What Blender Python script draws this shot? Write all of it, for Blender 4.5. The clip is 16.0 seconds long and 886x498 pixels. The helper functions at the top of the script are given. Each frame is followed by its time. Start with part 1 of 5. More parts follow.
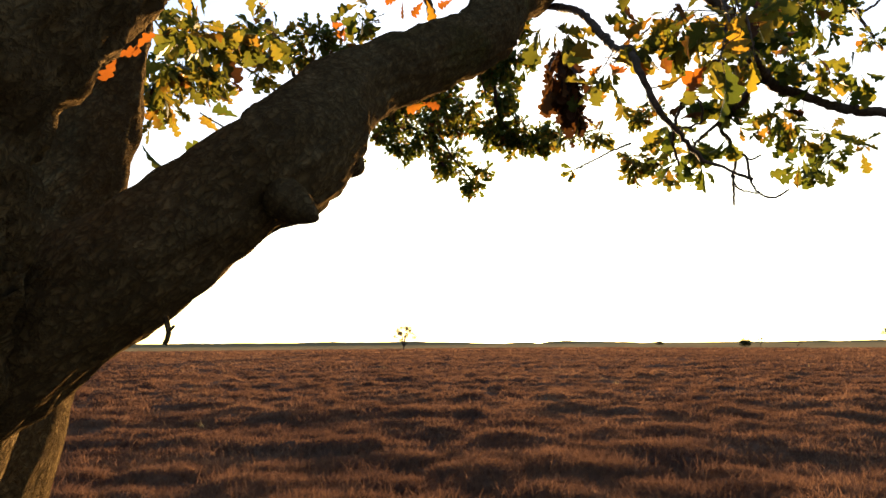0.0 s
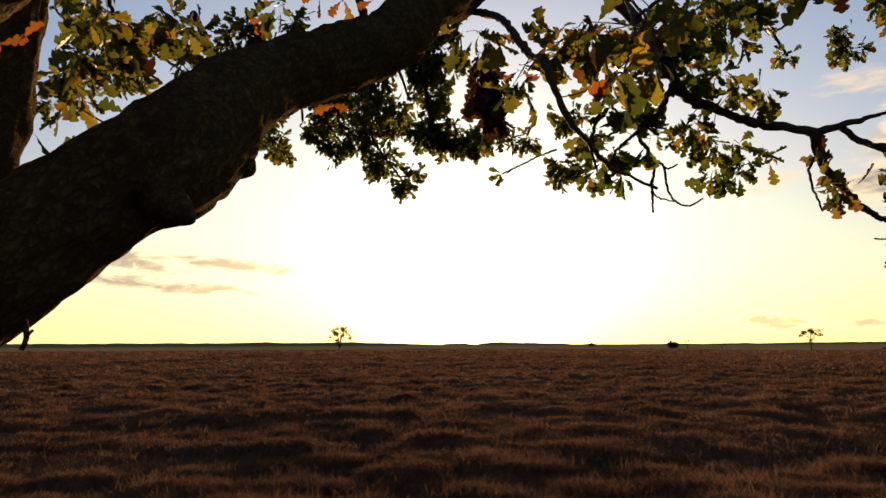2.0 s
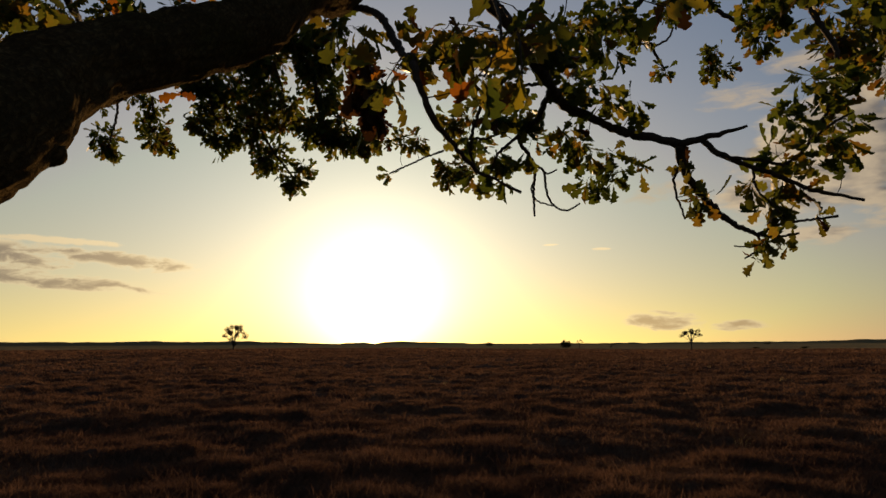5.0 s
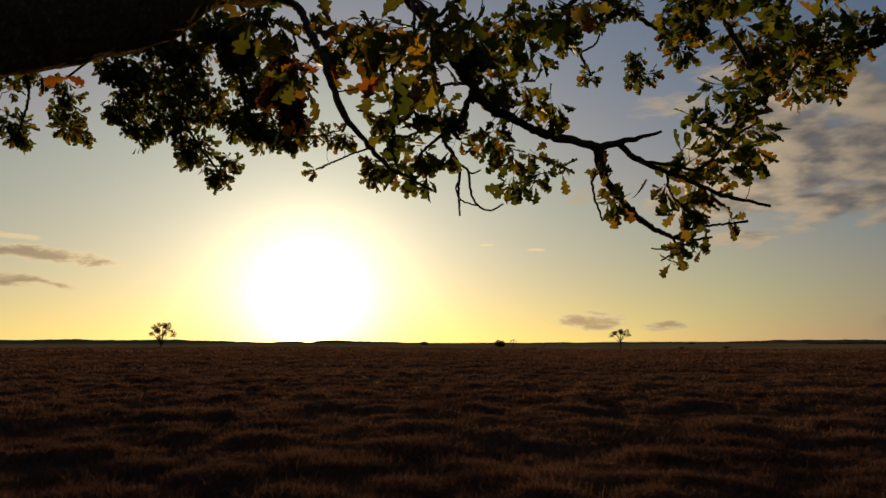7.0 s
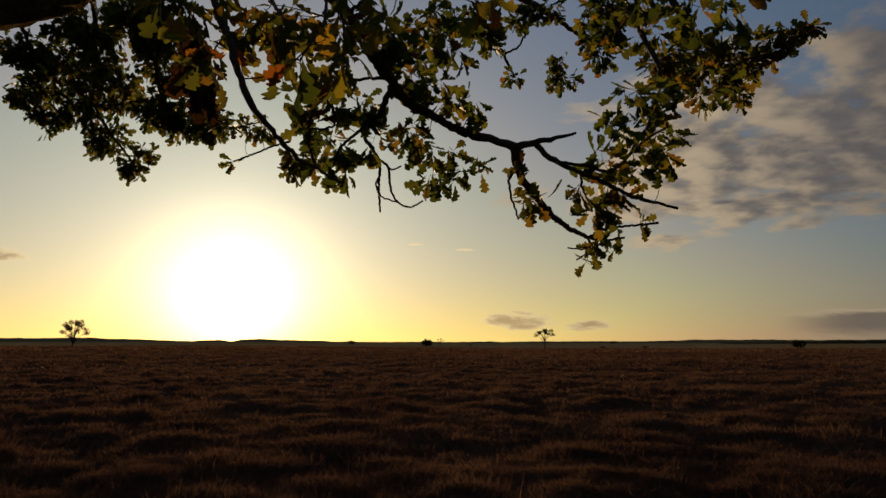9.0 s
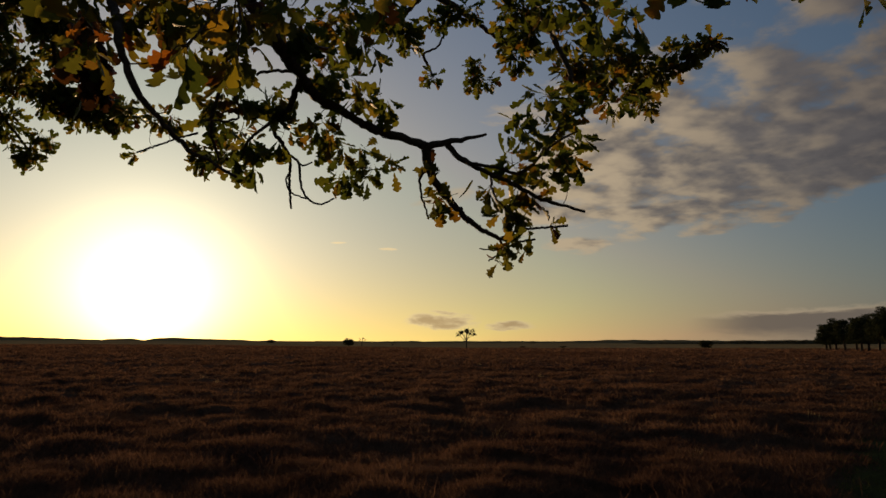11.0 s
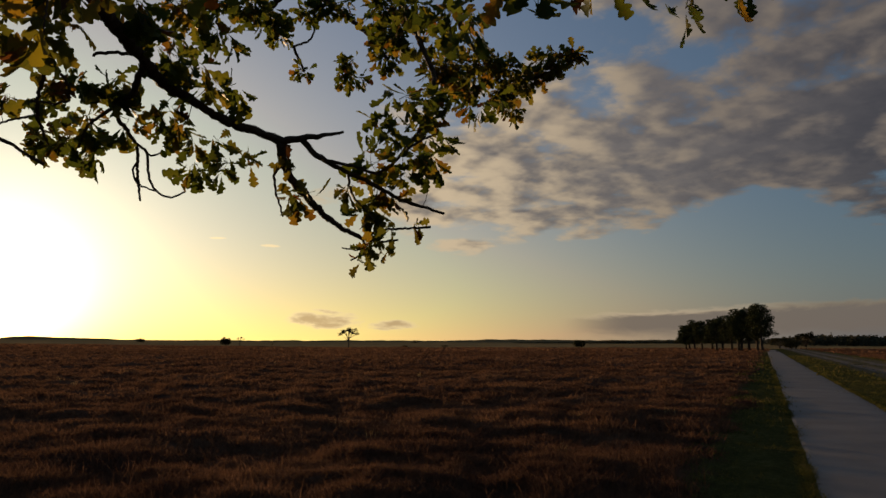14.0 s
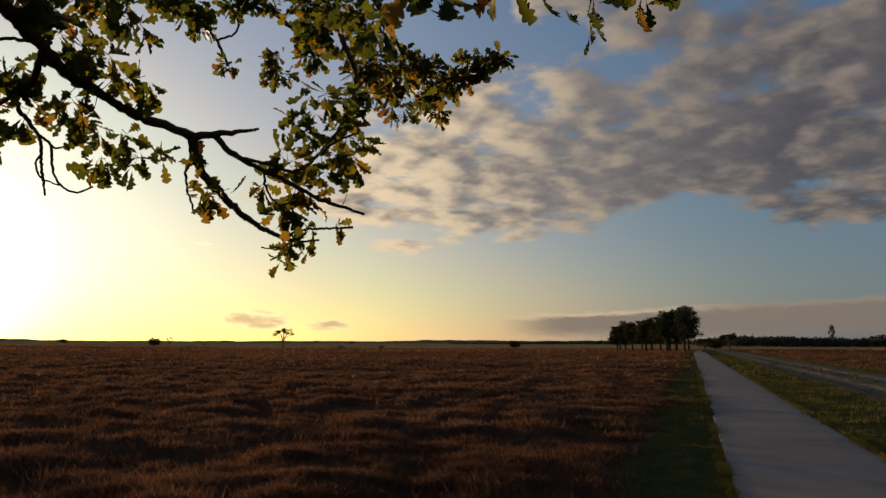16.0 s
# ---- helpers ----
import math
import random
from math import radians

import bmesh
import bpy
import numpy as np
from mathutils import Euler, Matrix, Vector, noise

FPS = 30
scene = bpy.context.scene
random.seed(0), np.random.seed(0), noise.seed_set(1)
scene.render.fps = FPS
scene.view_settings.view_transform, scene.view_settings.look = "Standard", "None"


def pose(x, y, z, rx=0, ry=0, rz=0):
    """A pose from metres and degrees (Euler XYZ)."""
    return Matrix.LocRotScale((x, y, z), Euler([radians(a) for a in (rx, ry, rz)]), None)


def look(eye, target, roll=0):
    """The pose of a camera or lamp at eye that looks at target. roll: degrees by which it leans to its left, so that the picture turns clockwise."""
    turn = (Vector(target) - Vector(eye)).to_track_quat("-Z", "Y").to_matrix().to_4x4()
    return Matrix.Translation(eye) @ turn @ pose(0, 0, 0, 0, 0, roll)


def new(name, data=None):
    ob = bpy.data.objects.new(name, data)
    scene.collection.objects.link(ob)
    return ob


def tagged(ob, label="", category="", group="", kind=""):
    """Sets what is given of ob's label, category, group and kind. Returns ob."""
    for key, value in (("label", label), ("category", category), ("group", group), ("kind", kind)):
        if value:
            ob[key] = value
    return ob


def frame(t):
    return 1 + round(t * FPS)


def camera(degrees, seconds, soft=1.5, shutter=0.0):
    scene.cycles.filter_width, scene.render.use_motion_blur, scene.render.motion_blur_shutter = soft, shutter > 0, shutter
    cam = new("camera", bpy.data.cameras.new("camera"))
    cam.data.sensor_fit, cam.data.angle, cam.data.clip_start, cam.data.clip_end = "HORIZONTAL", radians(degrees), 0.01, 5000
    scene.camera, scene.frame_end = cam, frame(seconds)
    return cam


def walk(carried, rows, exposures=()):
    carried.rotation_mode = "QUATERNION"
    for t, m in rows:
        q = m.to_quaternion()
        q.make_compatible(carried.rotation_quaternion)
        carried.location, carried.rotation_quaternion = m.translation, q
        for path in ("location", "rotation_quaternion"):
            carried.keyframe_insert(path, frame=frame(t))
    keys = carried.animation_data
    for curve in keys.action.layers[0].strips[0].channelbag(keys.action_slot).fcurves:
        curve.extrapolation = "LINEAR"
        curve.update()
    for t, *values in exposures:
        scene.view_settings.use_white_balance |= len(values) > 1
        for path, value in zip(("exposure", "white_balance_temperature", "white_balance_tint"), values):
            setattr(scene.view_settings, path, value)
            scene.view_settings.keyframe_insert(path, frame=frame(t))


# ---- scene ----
cam = camera(64.4, 16.0)
PATH = [
    (0, (0.384, -0.02, 1.687), (0.111, 1.942, 1.965), -0.6),
    (0.5, (0.4, -0.015, 1.69), (0.173, 1.952, 1.969), -0.5),
    (1, (0.417, -0.016, 1.69), (0.231, 1.956, 1.969), -0.5),
    (1.5, (0.433, -0.014, 1.692), (0.291, 1.962, 1.97), -0.4),
    (2, (0.448, -0.013, 1.692), (0.35, 1.965, 1.971), -0.4),
    (2.5, (0.463, -0.009, 1.693), (0.411, 1.97, 1.973), -0.4),
    (3, (0.48, -0.01, 1.694), (0.474, 1.97, 1.973), -0.4),
    (3.5, (0.494, -0.009, 1.695), (0.536, 1.971, 1.973), -0.3),
    (4, (0.508, -0.003, 1.696), (0.598, 1.976, 1.973), -0.3),
    (6.5, (0.593, 0.018, 1.697), (0.908, 1.974, 1.97), -0.3),
    (7, (0.608, 0.016, 1.695), (0.968, 1.964, 1.967), -0.2),
    (7.5, (0.621, 0.014, 1.695), (1.028, 1.954, 1.966), -0.2),
    (8, (0.635, 0.011, 1.691), (1.09, 1.94, 1.961), -0.2),
    (8.5, (0.646, 0.009, 1.687), (1.151, 1.926, 1.955), -0.1),
    (9, (0.657, 0.011, 1.683), (1.214, 1.913, 1.952), -0.1),
    (11.5, (0.741, 0.014, 1.686), (1.551, 1.823, 1.954), 0.0),
    (12, (0.758, 0.01, 1.686), (1.617, 1.796, 1.955), -0.1),
    (12.5, (0.777, 0.002, 1.686), (1.686, 1.764, 1.954), -0.1),
    (13, (0.799, -0.002, 1.687), (1.756, 1.734, 1.955), -0.1),
    (13.5, (0.823, -0.005, 1.69), (1.827, 1.704, 1.958), 0.0),
    (14, (0.845, -0.014, 1.694), (1.895, 1.667, 1.96), 0.1),
    (14.5, (0.868, -0.02, 1.694), (1.963, 1.632, 1.962), 0.0),
    (15, (0.89, -0.03, 1.696), (2.027, 1.594, 1.963), 0.0),
    (15.5, (0.907, -0.034, 1.696), (2.078, 1.565, 1.964), -0.0),
    (16, (0.922, -0.05, 1.699), (2.117, 1.531, 1.967), 0.1),
]
EXPOSURES = [(0.0, 2.95), (0.5, 2.65), (1.0, 2.25), (1.5, 1.82), (2.0, 1.45), (2.5, 1.18), (3.0, 0.97), (3.5, 0.82), (4.0, 0.66), (6.5, 0.27), (7.5, 0.19), (9.0, 0.16), (12.0, 0.18), (13.0, 0.3), (14.0, 0.5), (15.0, 0.74), (16.0, 0.94)]
walk(cam, [(t, look(eye, target, roll)) for t, eye, target, roll in PATH], EXPOSURES)

# ---- light ----
SUN_AZ, SUN_EL = -0.3, 2.8
SUN_DIR = Vector((math.sin(radians(SUN_AZ)) * math.cos(radians(SUN_EL)), math.cos(radians(SUN_AZ)) * math.cos(radians(SUN_EL)), math.sin(radians(SUN_EL))))


class Net:
    """Short forms for wiring nodes."""

    def __init__(self, tree):
        self.tree = tree

    def node(self, kind):
        return self.tree.nodes.new(kind)

    def vec(self, op):
        n = self.node("ShaderNodeVectorMath")
        n.operation = op
        return n

    def put(self, socket, value):
        if isinstance(value, bpy.types.NodeSocket):
            self.tree.links.new(value, socket)
        elif isinstance(value, (tuple, list)) and len(value) == 3 and socket.type == "RGBA":
            socket.default_value = (*value, 1)
        else:
            socket.default_value = value

    def m(self, op, a, b=0.0, c=0.0, clamp=False):
        n = self.node("ShaderNodeMath")
        n.operation, n.use_clamp = op, clamp
        for s, v in zip(n.inputs, (a, b, c)):
            self.put(s, v)
        return n.outputs[0]

    def add(self, *v):
        out = v[0]
        for x in v[1:]:
            out = self.m("ADD", out, x)
        return out

    def mul(self, *v):
        out = v[0]
        for x in v[1:]:
            out = self.m("MULTIPLY", out, x)
        return out

    def step(self, v, lo, hi, a=0.0, b=1.0):
        n = self.node("ShaderNodeMapRange")
        n.interpolation_type = "SMOOTHSTEP"
        for s, x in zip(n.inputs, (v, lo, hi, a, b)):
            self.put(s, x)
        return n.outputs[0]

    def mix(self, f, a, b, blend="MIX"):
        n = self.node("ShaderNodeMix")
        n.data_type, n.blend_type, n.clamp_factor = "RGBA", blend, True
        self.put(n.inputs[0], f)
        self.put(n.inputs[6], a)
        self.put(n.inputs[7], b)
        return n.outputs[2]

    def tint(self, f, colour):
        """colour times the number f"""
        n = self.vec("SCALE")
        n.inputs[0].default_value = colour
        self.put(n.inputs[3], f)
        return n.outputs[0]

    def vadd(self, a, b):
        n = self.vec("ADD")
        self.put(n.inputs[0], a)
        self.put(n.inputs[1], b)
        return n.outputs[0]

    def xyz(self, x, y, z=0.0):
        n = self.node("ShaderNodeCombineXYZ")
        for s, v in zip(n.inputs, (x, y, z)):
            self.put(s, v)
        return n.outputs[0]

    def noise(self, vec, scale, detail=4.0, rough=0.55, dist=0.0):
        n = self.node("ShaderNodeTexNoise")
        if vec is not None:
            self.put(n.inputs["Vector"], vec)
        for k, v in (("Scale", scale), ("Detail", detail), ("Roughness", rough), ("Distortion", dist)):
            n.inputs[k].default_value = v
        return n.outputs["Fac"]

    def ramp(self, f, stops):
        n = self.node("ShaderNodeValToRGB")
        el = n.color_ramp.elements
        while len(el) < len(stops):
            el.new(0.5)
        for e, (at, col) in zip(el, stops):
            e.position, e.color = at, (*col, 1)
        self.put(n.inputs[0], f)
        return n.outputs[0]


def make_sky():
    """Low-sun sky: Nishita air, the haze's aureole round the sun, and a broken cloud bank."""
    world = bpy.data.worlds.new("sky")
    scene.world = world
    world.use_nodes = True
    t = world.node_tree
    t.nodes.clear()
    n = Net(t)
    air = n.node("ShaderNodeTexSky")
    air.sky_type, air.sun_disc, air.sun_elevation, air.sun_rotation = "NISHITA", False, radians(SUN_EL), radians(SUN_AZ)
    air.air_density, air.dust_density, air.ozone_density = 1.0, 1.2, 1.6
    way = n.node("ShaderNodeTexCoord").outputs["Generated"]
    sep = n.node("ShaderNodeSeparateXYZ")
    n.put(sep.inputs[0], way)
    x, y, z = sep.outputs
    el = n.mul(n.m("ARCSINE", z), 57.2958)
    az = n.mul(n.m("ARCTAN2", x, y), 57.2958)
    dot = n.vec("DOT_PRODUCT")
    n.put(dot.inputs[0], way)
    dot.inputs[1].default_value = SUN_DIR
    ang = n.mul(n.m("ARCCOSINE", n.m("MINIMUM", dot.outputs["Value"], 0.99999)), 57.2958)

    def gauss(v, width):
        return n.m("EXPONENT", n.mul(n.m("POWER", n.m("ABSOLUTE", n.m("DIVIDE", v, width)), 2.0), -1.0))

    def fall(v, width):
        return n.m("EXPONENT", n.mul(n.m("MAXIMUM", v, 0.0), -1.0 / width))

    high = n.m("MAXIMUM", el, 0.0)
    daz = n.m("SUBTRACT", az, SUN_AZ)
    scaled = n.vec("SCALE")
    n.put(scaled.inputs[0], air.outputs[0])
    scaled.inputs[3].default_value = AIR
    # the forward peak of the air is left to the aureole below
    capped = n.vec("MINIMUM")
    n.put(capped.inputs[0], scaled.outputs[0])
    capped.inputs[1].default_value = (0.13, 0.155, 0.20)
    clear = capped.outputs[0]
    for strength, colour in (
            (n.mul(gauss(ang, 4.6), GLOW[0]), (1.0, 0.86, 0.50)),
            (n.mul(fall(ang, 5.8), GLOW[1]), (1.0, 0.88, 0.44)),
            (n.mul(fall(ang, 12.0), GLOW[2]), (1.0, 0.93, 0.71)),
            (n.mul(fall(high, 6.5), gauss(daz, 38.0), GLOW[3]), (1.0, 0.76, 0.29)),
            (n.mul(fall(high, 16.0), GLOW[4]), (0.55, 0.72, 0.80)),
            (GLOW[5], (0.45, 0.69, 1.30))):
        clear = n.vadd(clear, n.tint(strength, colour))

    # long paths through the air near the horizon lose their blue
    worn = n.mix(n.m("MINIMUM", n.mul(fall(high, 6.5), gauss(daz, 50.0), 1.1), 1.0), (1.0, 1.0, 1.0), (1.15, 0.87, 0.48))
    clear = n.mix(1.0, clear, worn, "MULTIPLY")

    # the clear sky deepens away from the sun
    clear = n.mix(1.0, clear, n.mix(n.step(ang, 30.0, 66.0), (1.0, 1.0, 1.0), (0.66, 0.74, 0.74)), "MULTIPLY")

    # clouds on a flat layer, seen in perspective: a broken bank of puffs, lit from the sun's side
    flat = n.m("DIVIDE", 1.0, n.add(n.m("MAXIMUM", z, 0.0), 0.20))
    px, py = n.mul(x, flat), n.mul(y, flat)
    layer = n.xyz(px, py, 0.0)
    toward = n.xyz(n.m("ADD", px, -0.040), n.m("ADD", py, 0.050), 0.0)
    puff = n.noise(layer, 5.6, 8.0, 0.56, 0.15)
    puff_sun = n.noise(toward, 5.6, 3.0, 0.50, 0.15)
    broad = n.noise(layer, 1.25, 3.0, 0.5)
    fine = n.noise(layer, 15.0, 4.0, 0.55, 0.4)

    def along(stops):
        """A smooth number, 0 to 30, that depends on the azimuth alone."""
        return n.mul(n.ramp(n.m("DIVIDE", n.m("SUBTRACT", az, 22.0), 50.0), [((a - 22.0) / 50.0, (v / 30.0,) * 3) for a, v in stops]), 30.0)

    def spot(a0, e0, wa, we):
        return n.m("EXPONENT", n.mul(n.add(n.m("POWER", n.m("ABSOLUTE", n.mul(n.m("SUBTRACT", az, a0), 1.0 / wa)), 2.0), n.m("POWER", n.m("ABSOLUTE", n.mul(n.m("SUBTRACT", el, e0), 1.0 / we)), 2.0)), -1.0))

    low_edge = along(((24.0, 10.6), (29.0, 8.9), (33.0, 9.6), (37.0, 8.6), (43.0, 7.9), (48.0, 8.8), (52.0, 10.0), (56.7, 11.2), (60.0, 10.2), (65.0, 8.0), (70.0, 8.2)))
    top_edge = along(((24.0, 9.5), (27.0, 12.0), (30.0, 15.5), (35.0, 19.0), (40.0, 23.0), (44.0, 29.0), (72.0, 29.9)))
    bank = n.mul(n.step(az, 24.0, 31.0), n.step(n.m("SUBTRACT", el, low_edge), -0.9, 1.6), n.step(n.m("SUBTRACT", el, top_edge), 3.0, -3.0))
    holes = n.add(n.mul(spot(52.6, 21.0, 2.6, 1.7), 0.62), n.mul(spot(46.0, 19.3, 3.2, 1.8), 0.55), n.mul(spot(43.0, 24.5, 6.0, 2.2), 0.75), n.mul(spot(59.9, 25.0, 2.6, 1.2), 0.5), n.mul(spot(60.0, 18.5, 3.5, 0.6), 0.35), n.mul(spot(40.0, 14.6, 3.0, 0.5), 0.25), n.mul(spot(68.0, 24.3, 3.6, 1.2), 0.4))
    heaps = n.add(n.mul(spot(33.5, 7.8, 3.8, 0.75), 1.0), n.mul(spot(64.5, 9.2, 2.6, 0.6), 0.3), n.mul(spot(61.0, 15.0, 9.0, 3.0), 0.35), n.mul(spot(48.0, 13.0, 9.0, 2.0), 0.2))
    ragged = n.add(n.mul(n.m("SUBTRACT", puff, 0.5), 2.5), n.mul(n.m("SUBTRACT", broad, 0.5), 0.9), n.mul(n.m("SUBTRACT", fine, 0.5), 0.5))
    thick = n.m("SUBTRACT", n.add(n.mul(bank, 0.95), heaps, ragged, -0.42), holes)
    cover = n.mul(n.step(thick, -0.12, 0.50), n.step(n.m("MAXIMUM", bank, heaps), 0.02, 0.25))
    relief = n.mul(n.m("SUBTRACT", puff, puff_sun), 4.2)
    near_sun = n.step(az, 56.0, 28.0)
    edge = n.step(n.m("SUBTRACT", el, low_edge), 2.6, -0.4)
    lit = n.add(relief, n.mul(n.m("SUBTRACT", 0.5, thick), 0.55), n.mul(n.m("SUBTRACT", fine, 0.5), 0.6), n.mul(near_sun, 0.50), n.mul(edge, 0.22),
                n.mul(spot(54.5, 20.0, 1.7, 0.9), 0.6), n.mul(spot(52.0, 14.8, 1.3, 0.7), 0.6), n.mul(spot(33.0, 13.0, 4.0, 1.2), 0.25), n.mul(spot(38.4, 16.4, 3.0, 1.5), 0.2))
    lit = n.step(lit, -0.45, 1.05)
    shade = n.mix(n.step(az, 44.0, 66.0), CLOUD_DARK, tuple(c * k for c, k in zip(CLOUD_DARK, (0.46, 0.48, 0.54))))
    shade = n.mix(1.0, shade, n.mix(n.step(n.add(n.mul(puff, 0.6), n.mul(fine, 0.4)), 0.36, 0.62), (0.88, 0.88, 0.90), (1.16, 1.14, 1.11)), "MULTIPLY")
    body = n.mix(lit, shade, n.mix(n.step(az, 29.0, 60.0), CLOUD_LIT, tuple(c * k for c, k in zip(CLOUD_LIT, (0.34, 0.35, 0.42)))))

    # small low clouds
    streak = n.noise(n.xyz(n.mul(az, 0.42), n.mul(el, 1.45), 3.0), 1.0, 8.0, 0.62, 0.5)
    small = None
    for a0, e0, wa, we, slant in ((-28.5, 6.75, 7.2, 1.25, -0.06), (-19.6, 6.5, 6.0, 0.75, -0.08), (-25.5, 4.95, 11.0, 0.66, -0.06), (-24.0, 7.75, 5.5, 0.32, -0.02), (22.3, 1.85, 3.2, 0.85, -0.03), (28.0, 1.45, 2.2, 0.50, -0.03),
                                  (14.0, 8.1, 0.9, 0.13, 0.0), (18.0, 7.65, 1.0, 0.15, 0.0), (29.4, 18.3, 4.4, 1.1, 0.02), (22.8, 11.9, 3.0, 0.9, 0.28), (33.5, 20.3, 3.6, 0.9, 0.0)):
        off = n.m("SUBTRACT", az, a0)
        rise = n.m("SUBTRACT", n.m("SUBTRACT", el, e0), n.mul(off, slant))
        one = n.m("SUBTRACT", 1.0, n.add(n.m("POWER", n.m("ABSOLUTE", n.mul(off, 1.0 / wa)), 2.0), n.m("POWER", n.m("ABSOLUTE", n.mul(rise, 1.0 / we)), 2.0)))
        small = one if small is None else n.m("MAXIMUM", small, one)
    small = n.m("ADD", n.m("MAXIMUM", small, -2.0), n.mul(n.m("SUBTRACT", streak, 0.5), 3.0))
    small_cover = n.mul(n.step(small, 0.05, n.step(el, 8.5, 11.0, 0.75, 1.5)), n.step(el, 8.5, 11.0, 0.85, 0.72))
    warm = n.m("EXPONENT", n.mul(n.m("POWER", n.m("ABSOLUTE", n.m("DIVIDE", daz, n.step(az, -6.0, 6.0, 26.0, 50.0))), 2.0), -1.0))
    rim = n.m("MAXIMUM", n.step(small, 1.15, 0.25), n.step(el, 7.0, 7.6))
    small_dark = n.mix(warm, CLOUD_DARK, tuple(c * k for c, k in zip(CLOUD_LIT, (0.98, 0.84, 0.62))))
    small_body = n.mix(n.mul(rim, 0.75), small_dark, n.mix(n.mul(gauss(daz, 32.0), n.step(el, 10.5, 8.5)), CLOUD_LIT, (0.95, 0.74, 0.40)))
    sky = n.mix(n.mul(cover, 0.93), clear, body)
    sky = n.mix(small_cover, sky, small_body)
    # a flat-bottomed bank low over the woods
    top = n.add(n.mul(n.m("SUBTRACT", az, 45.0), 0.042), 2.45, n.mul(n.m("SUBTRACT", streak, 0.5), 1.0))
    low = n.mul(n.step(az, 41.0, 47.0), n.step(n.m("SUBTRACT", top, el), -0.05, 0.40), n.step(n.m("SUBTRACT", el, n.mul(n.m("SUBTRACT", streak, 0.5), 1.0)), 0.30, 1.3))
    low_body = n.mix(n.step(n.m("SUBTRACT", top, el), 0.6, 0.05), tuple(c * k for c, k in zip(CLOUD_DARK, (1.12, 1.02, 0.88))), n.mix(n.step(az, 50.0, 62.0), tuple(c * 0.95 for c in CLOUD_LIT), tuple(c * 0.40 for c in CLOUD_LIT)))
    sky = n.mix(n.mul(low, 0.86), sky, low_body)
    # the haze in front of the clouds still glows near the sun
    sky = n.vadd(sky, n.tint(n.mul(small_cover, gauss(ang, 12.0), GLOW[1], 0.25), (1.0, 0.8, 0.4)))
    back = n.node("ShaderNodeBackground")
    n.put(back.inputs["Color"], sky)
    out = n.node("ShaderNodeOutputWorld")
    t.links.new(back.outputs[0], out.inputs[0])


AIR = 0.05
GLOW = (2.2, 1.38, 0.42, 0.74, 0.010, 0.088)
CLOUD_DARK, CLOUD_LIT = (0.100, 0.089, 0.085), (0.43, 0.335, 0.22)
make_sky()
sun = new("sun", bpy.data.lights.new("sun", "SUN"))
sun.data.energy, sun.data.angle, sun.data.color = 3.8, radians(0.9), (1.0, 0.62, 0.30)
sun.matrix_world = look((0, 0, 30), Vector((0, 0, 30)) - SUN_DIR)

# ---- materials ----


def material(name):
    mat = bpy.data.materials.new(name)
    mat.use_nodes = True
    mat.node_tree.nodes.clear()
    return mat, Net(mat.node_tree)


def finish(mat, n, colour, rough=0.9, bump=None, strength=0.3, distance=0.02, passing=0.0, passed_colour=None, spec=0.3):
    """Principled surface with bump; passing: the share of light that passes a thin leaf or blade."""
    p = n.node("ShaderNodeBsdfPrincipled")
    n.put(p.inputs["Base Color"], colour)
    n.put(p.inputs["Roughness"], rough)
    n.put(p.inputs["Specular IOR Level"], spec)
    if bump is not None:
        b = n.node("ShaderNodeBump")
        b.inputs["Strength"].default_value, b.inputs["Distance"].default_value = strength, distance
        n.put(b.inputs["Height"], bump)
        n.put(p.inputs["Normal"], b.outputs[0])
    out = n.node("ShaderNodeOutputMaterial")
    last = p.outputs[0]
    if passing:
        tr = n.node("ShaderNodeBsdfTranslucent")
        n.put(tr.inputs[0], passed_colour if passed_colour is not None else colour)
        mx = n.node("ShaderNodeMixShader")
        mx.inputs[0].default_value = passing
        mat.node_tree.links.new(last, mx.inputs[1])
        mat.node_tree.links.new(tr.outputs[0], mx.inputs[2])
        last = mx.outputs[0]
    mat.node_tree.links.new(last, out.inputs[0])
    return mat


def place(n):
    return n.node("ShaderNodeNewGeometry").outputs["Position"]


# the path's left edge, its direction, and the distance v to the right of that edge
PATH_X, PATH_Y, PATH_UX, PATH_UY, PATH_WIDE = 8.49, 4.475, 0.8325, 0.5540, 2.24


def across(n, pos):
    sep = n.node("ShaderNodeSeparateXYZ")
    n.put(sep.inputs[0], pos)
    return n.m("SUBTRACT", n.mul(n.m("SUBTRACT", sep.outputs[0], PATH_X), PATH_UY), n.mul(n.m("SUBTRACT", sep.outputs[1], PATH_Y), PATH_UX))


def heath_colours(n, pos, bright=1.0):
    patch = n.noise(pos, 0.35, 5.0, 0.6)
    wide = n.noise(pos, 0.035, 4.0, 0.55)
    grain = n.noise(pos, 7.0, 4.0, 0.7)
    mixv = n.add(n.mul(patch, 0.55), n.mul(wide, 0.35), n.mul(grain, 0.30), -0.10)
    return n.ramp(mixv, [(0.30, tuple(c * bright for c in (0.034, 0.020, 0.017))), (0.46, tuple(c * bright for c in (0.075, 0.041, 0.026))),
                         (0.58, tuple(c * bright for c in (0.125, 0.068, 0.040))), (0.72, tuple(c * bright for c in (0.20, 0.125, 0.066)))])


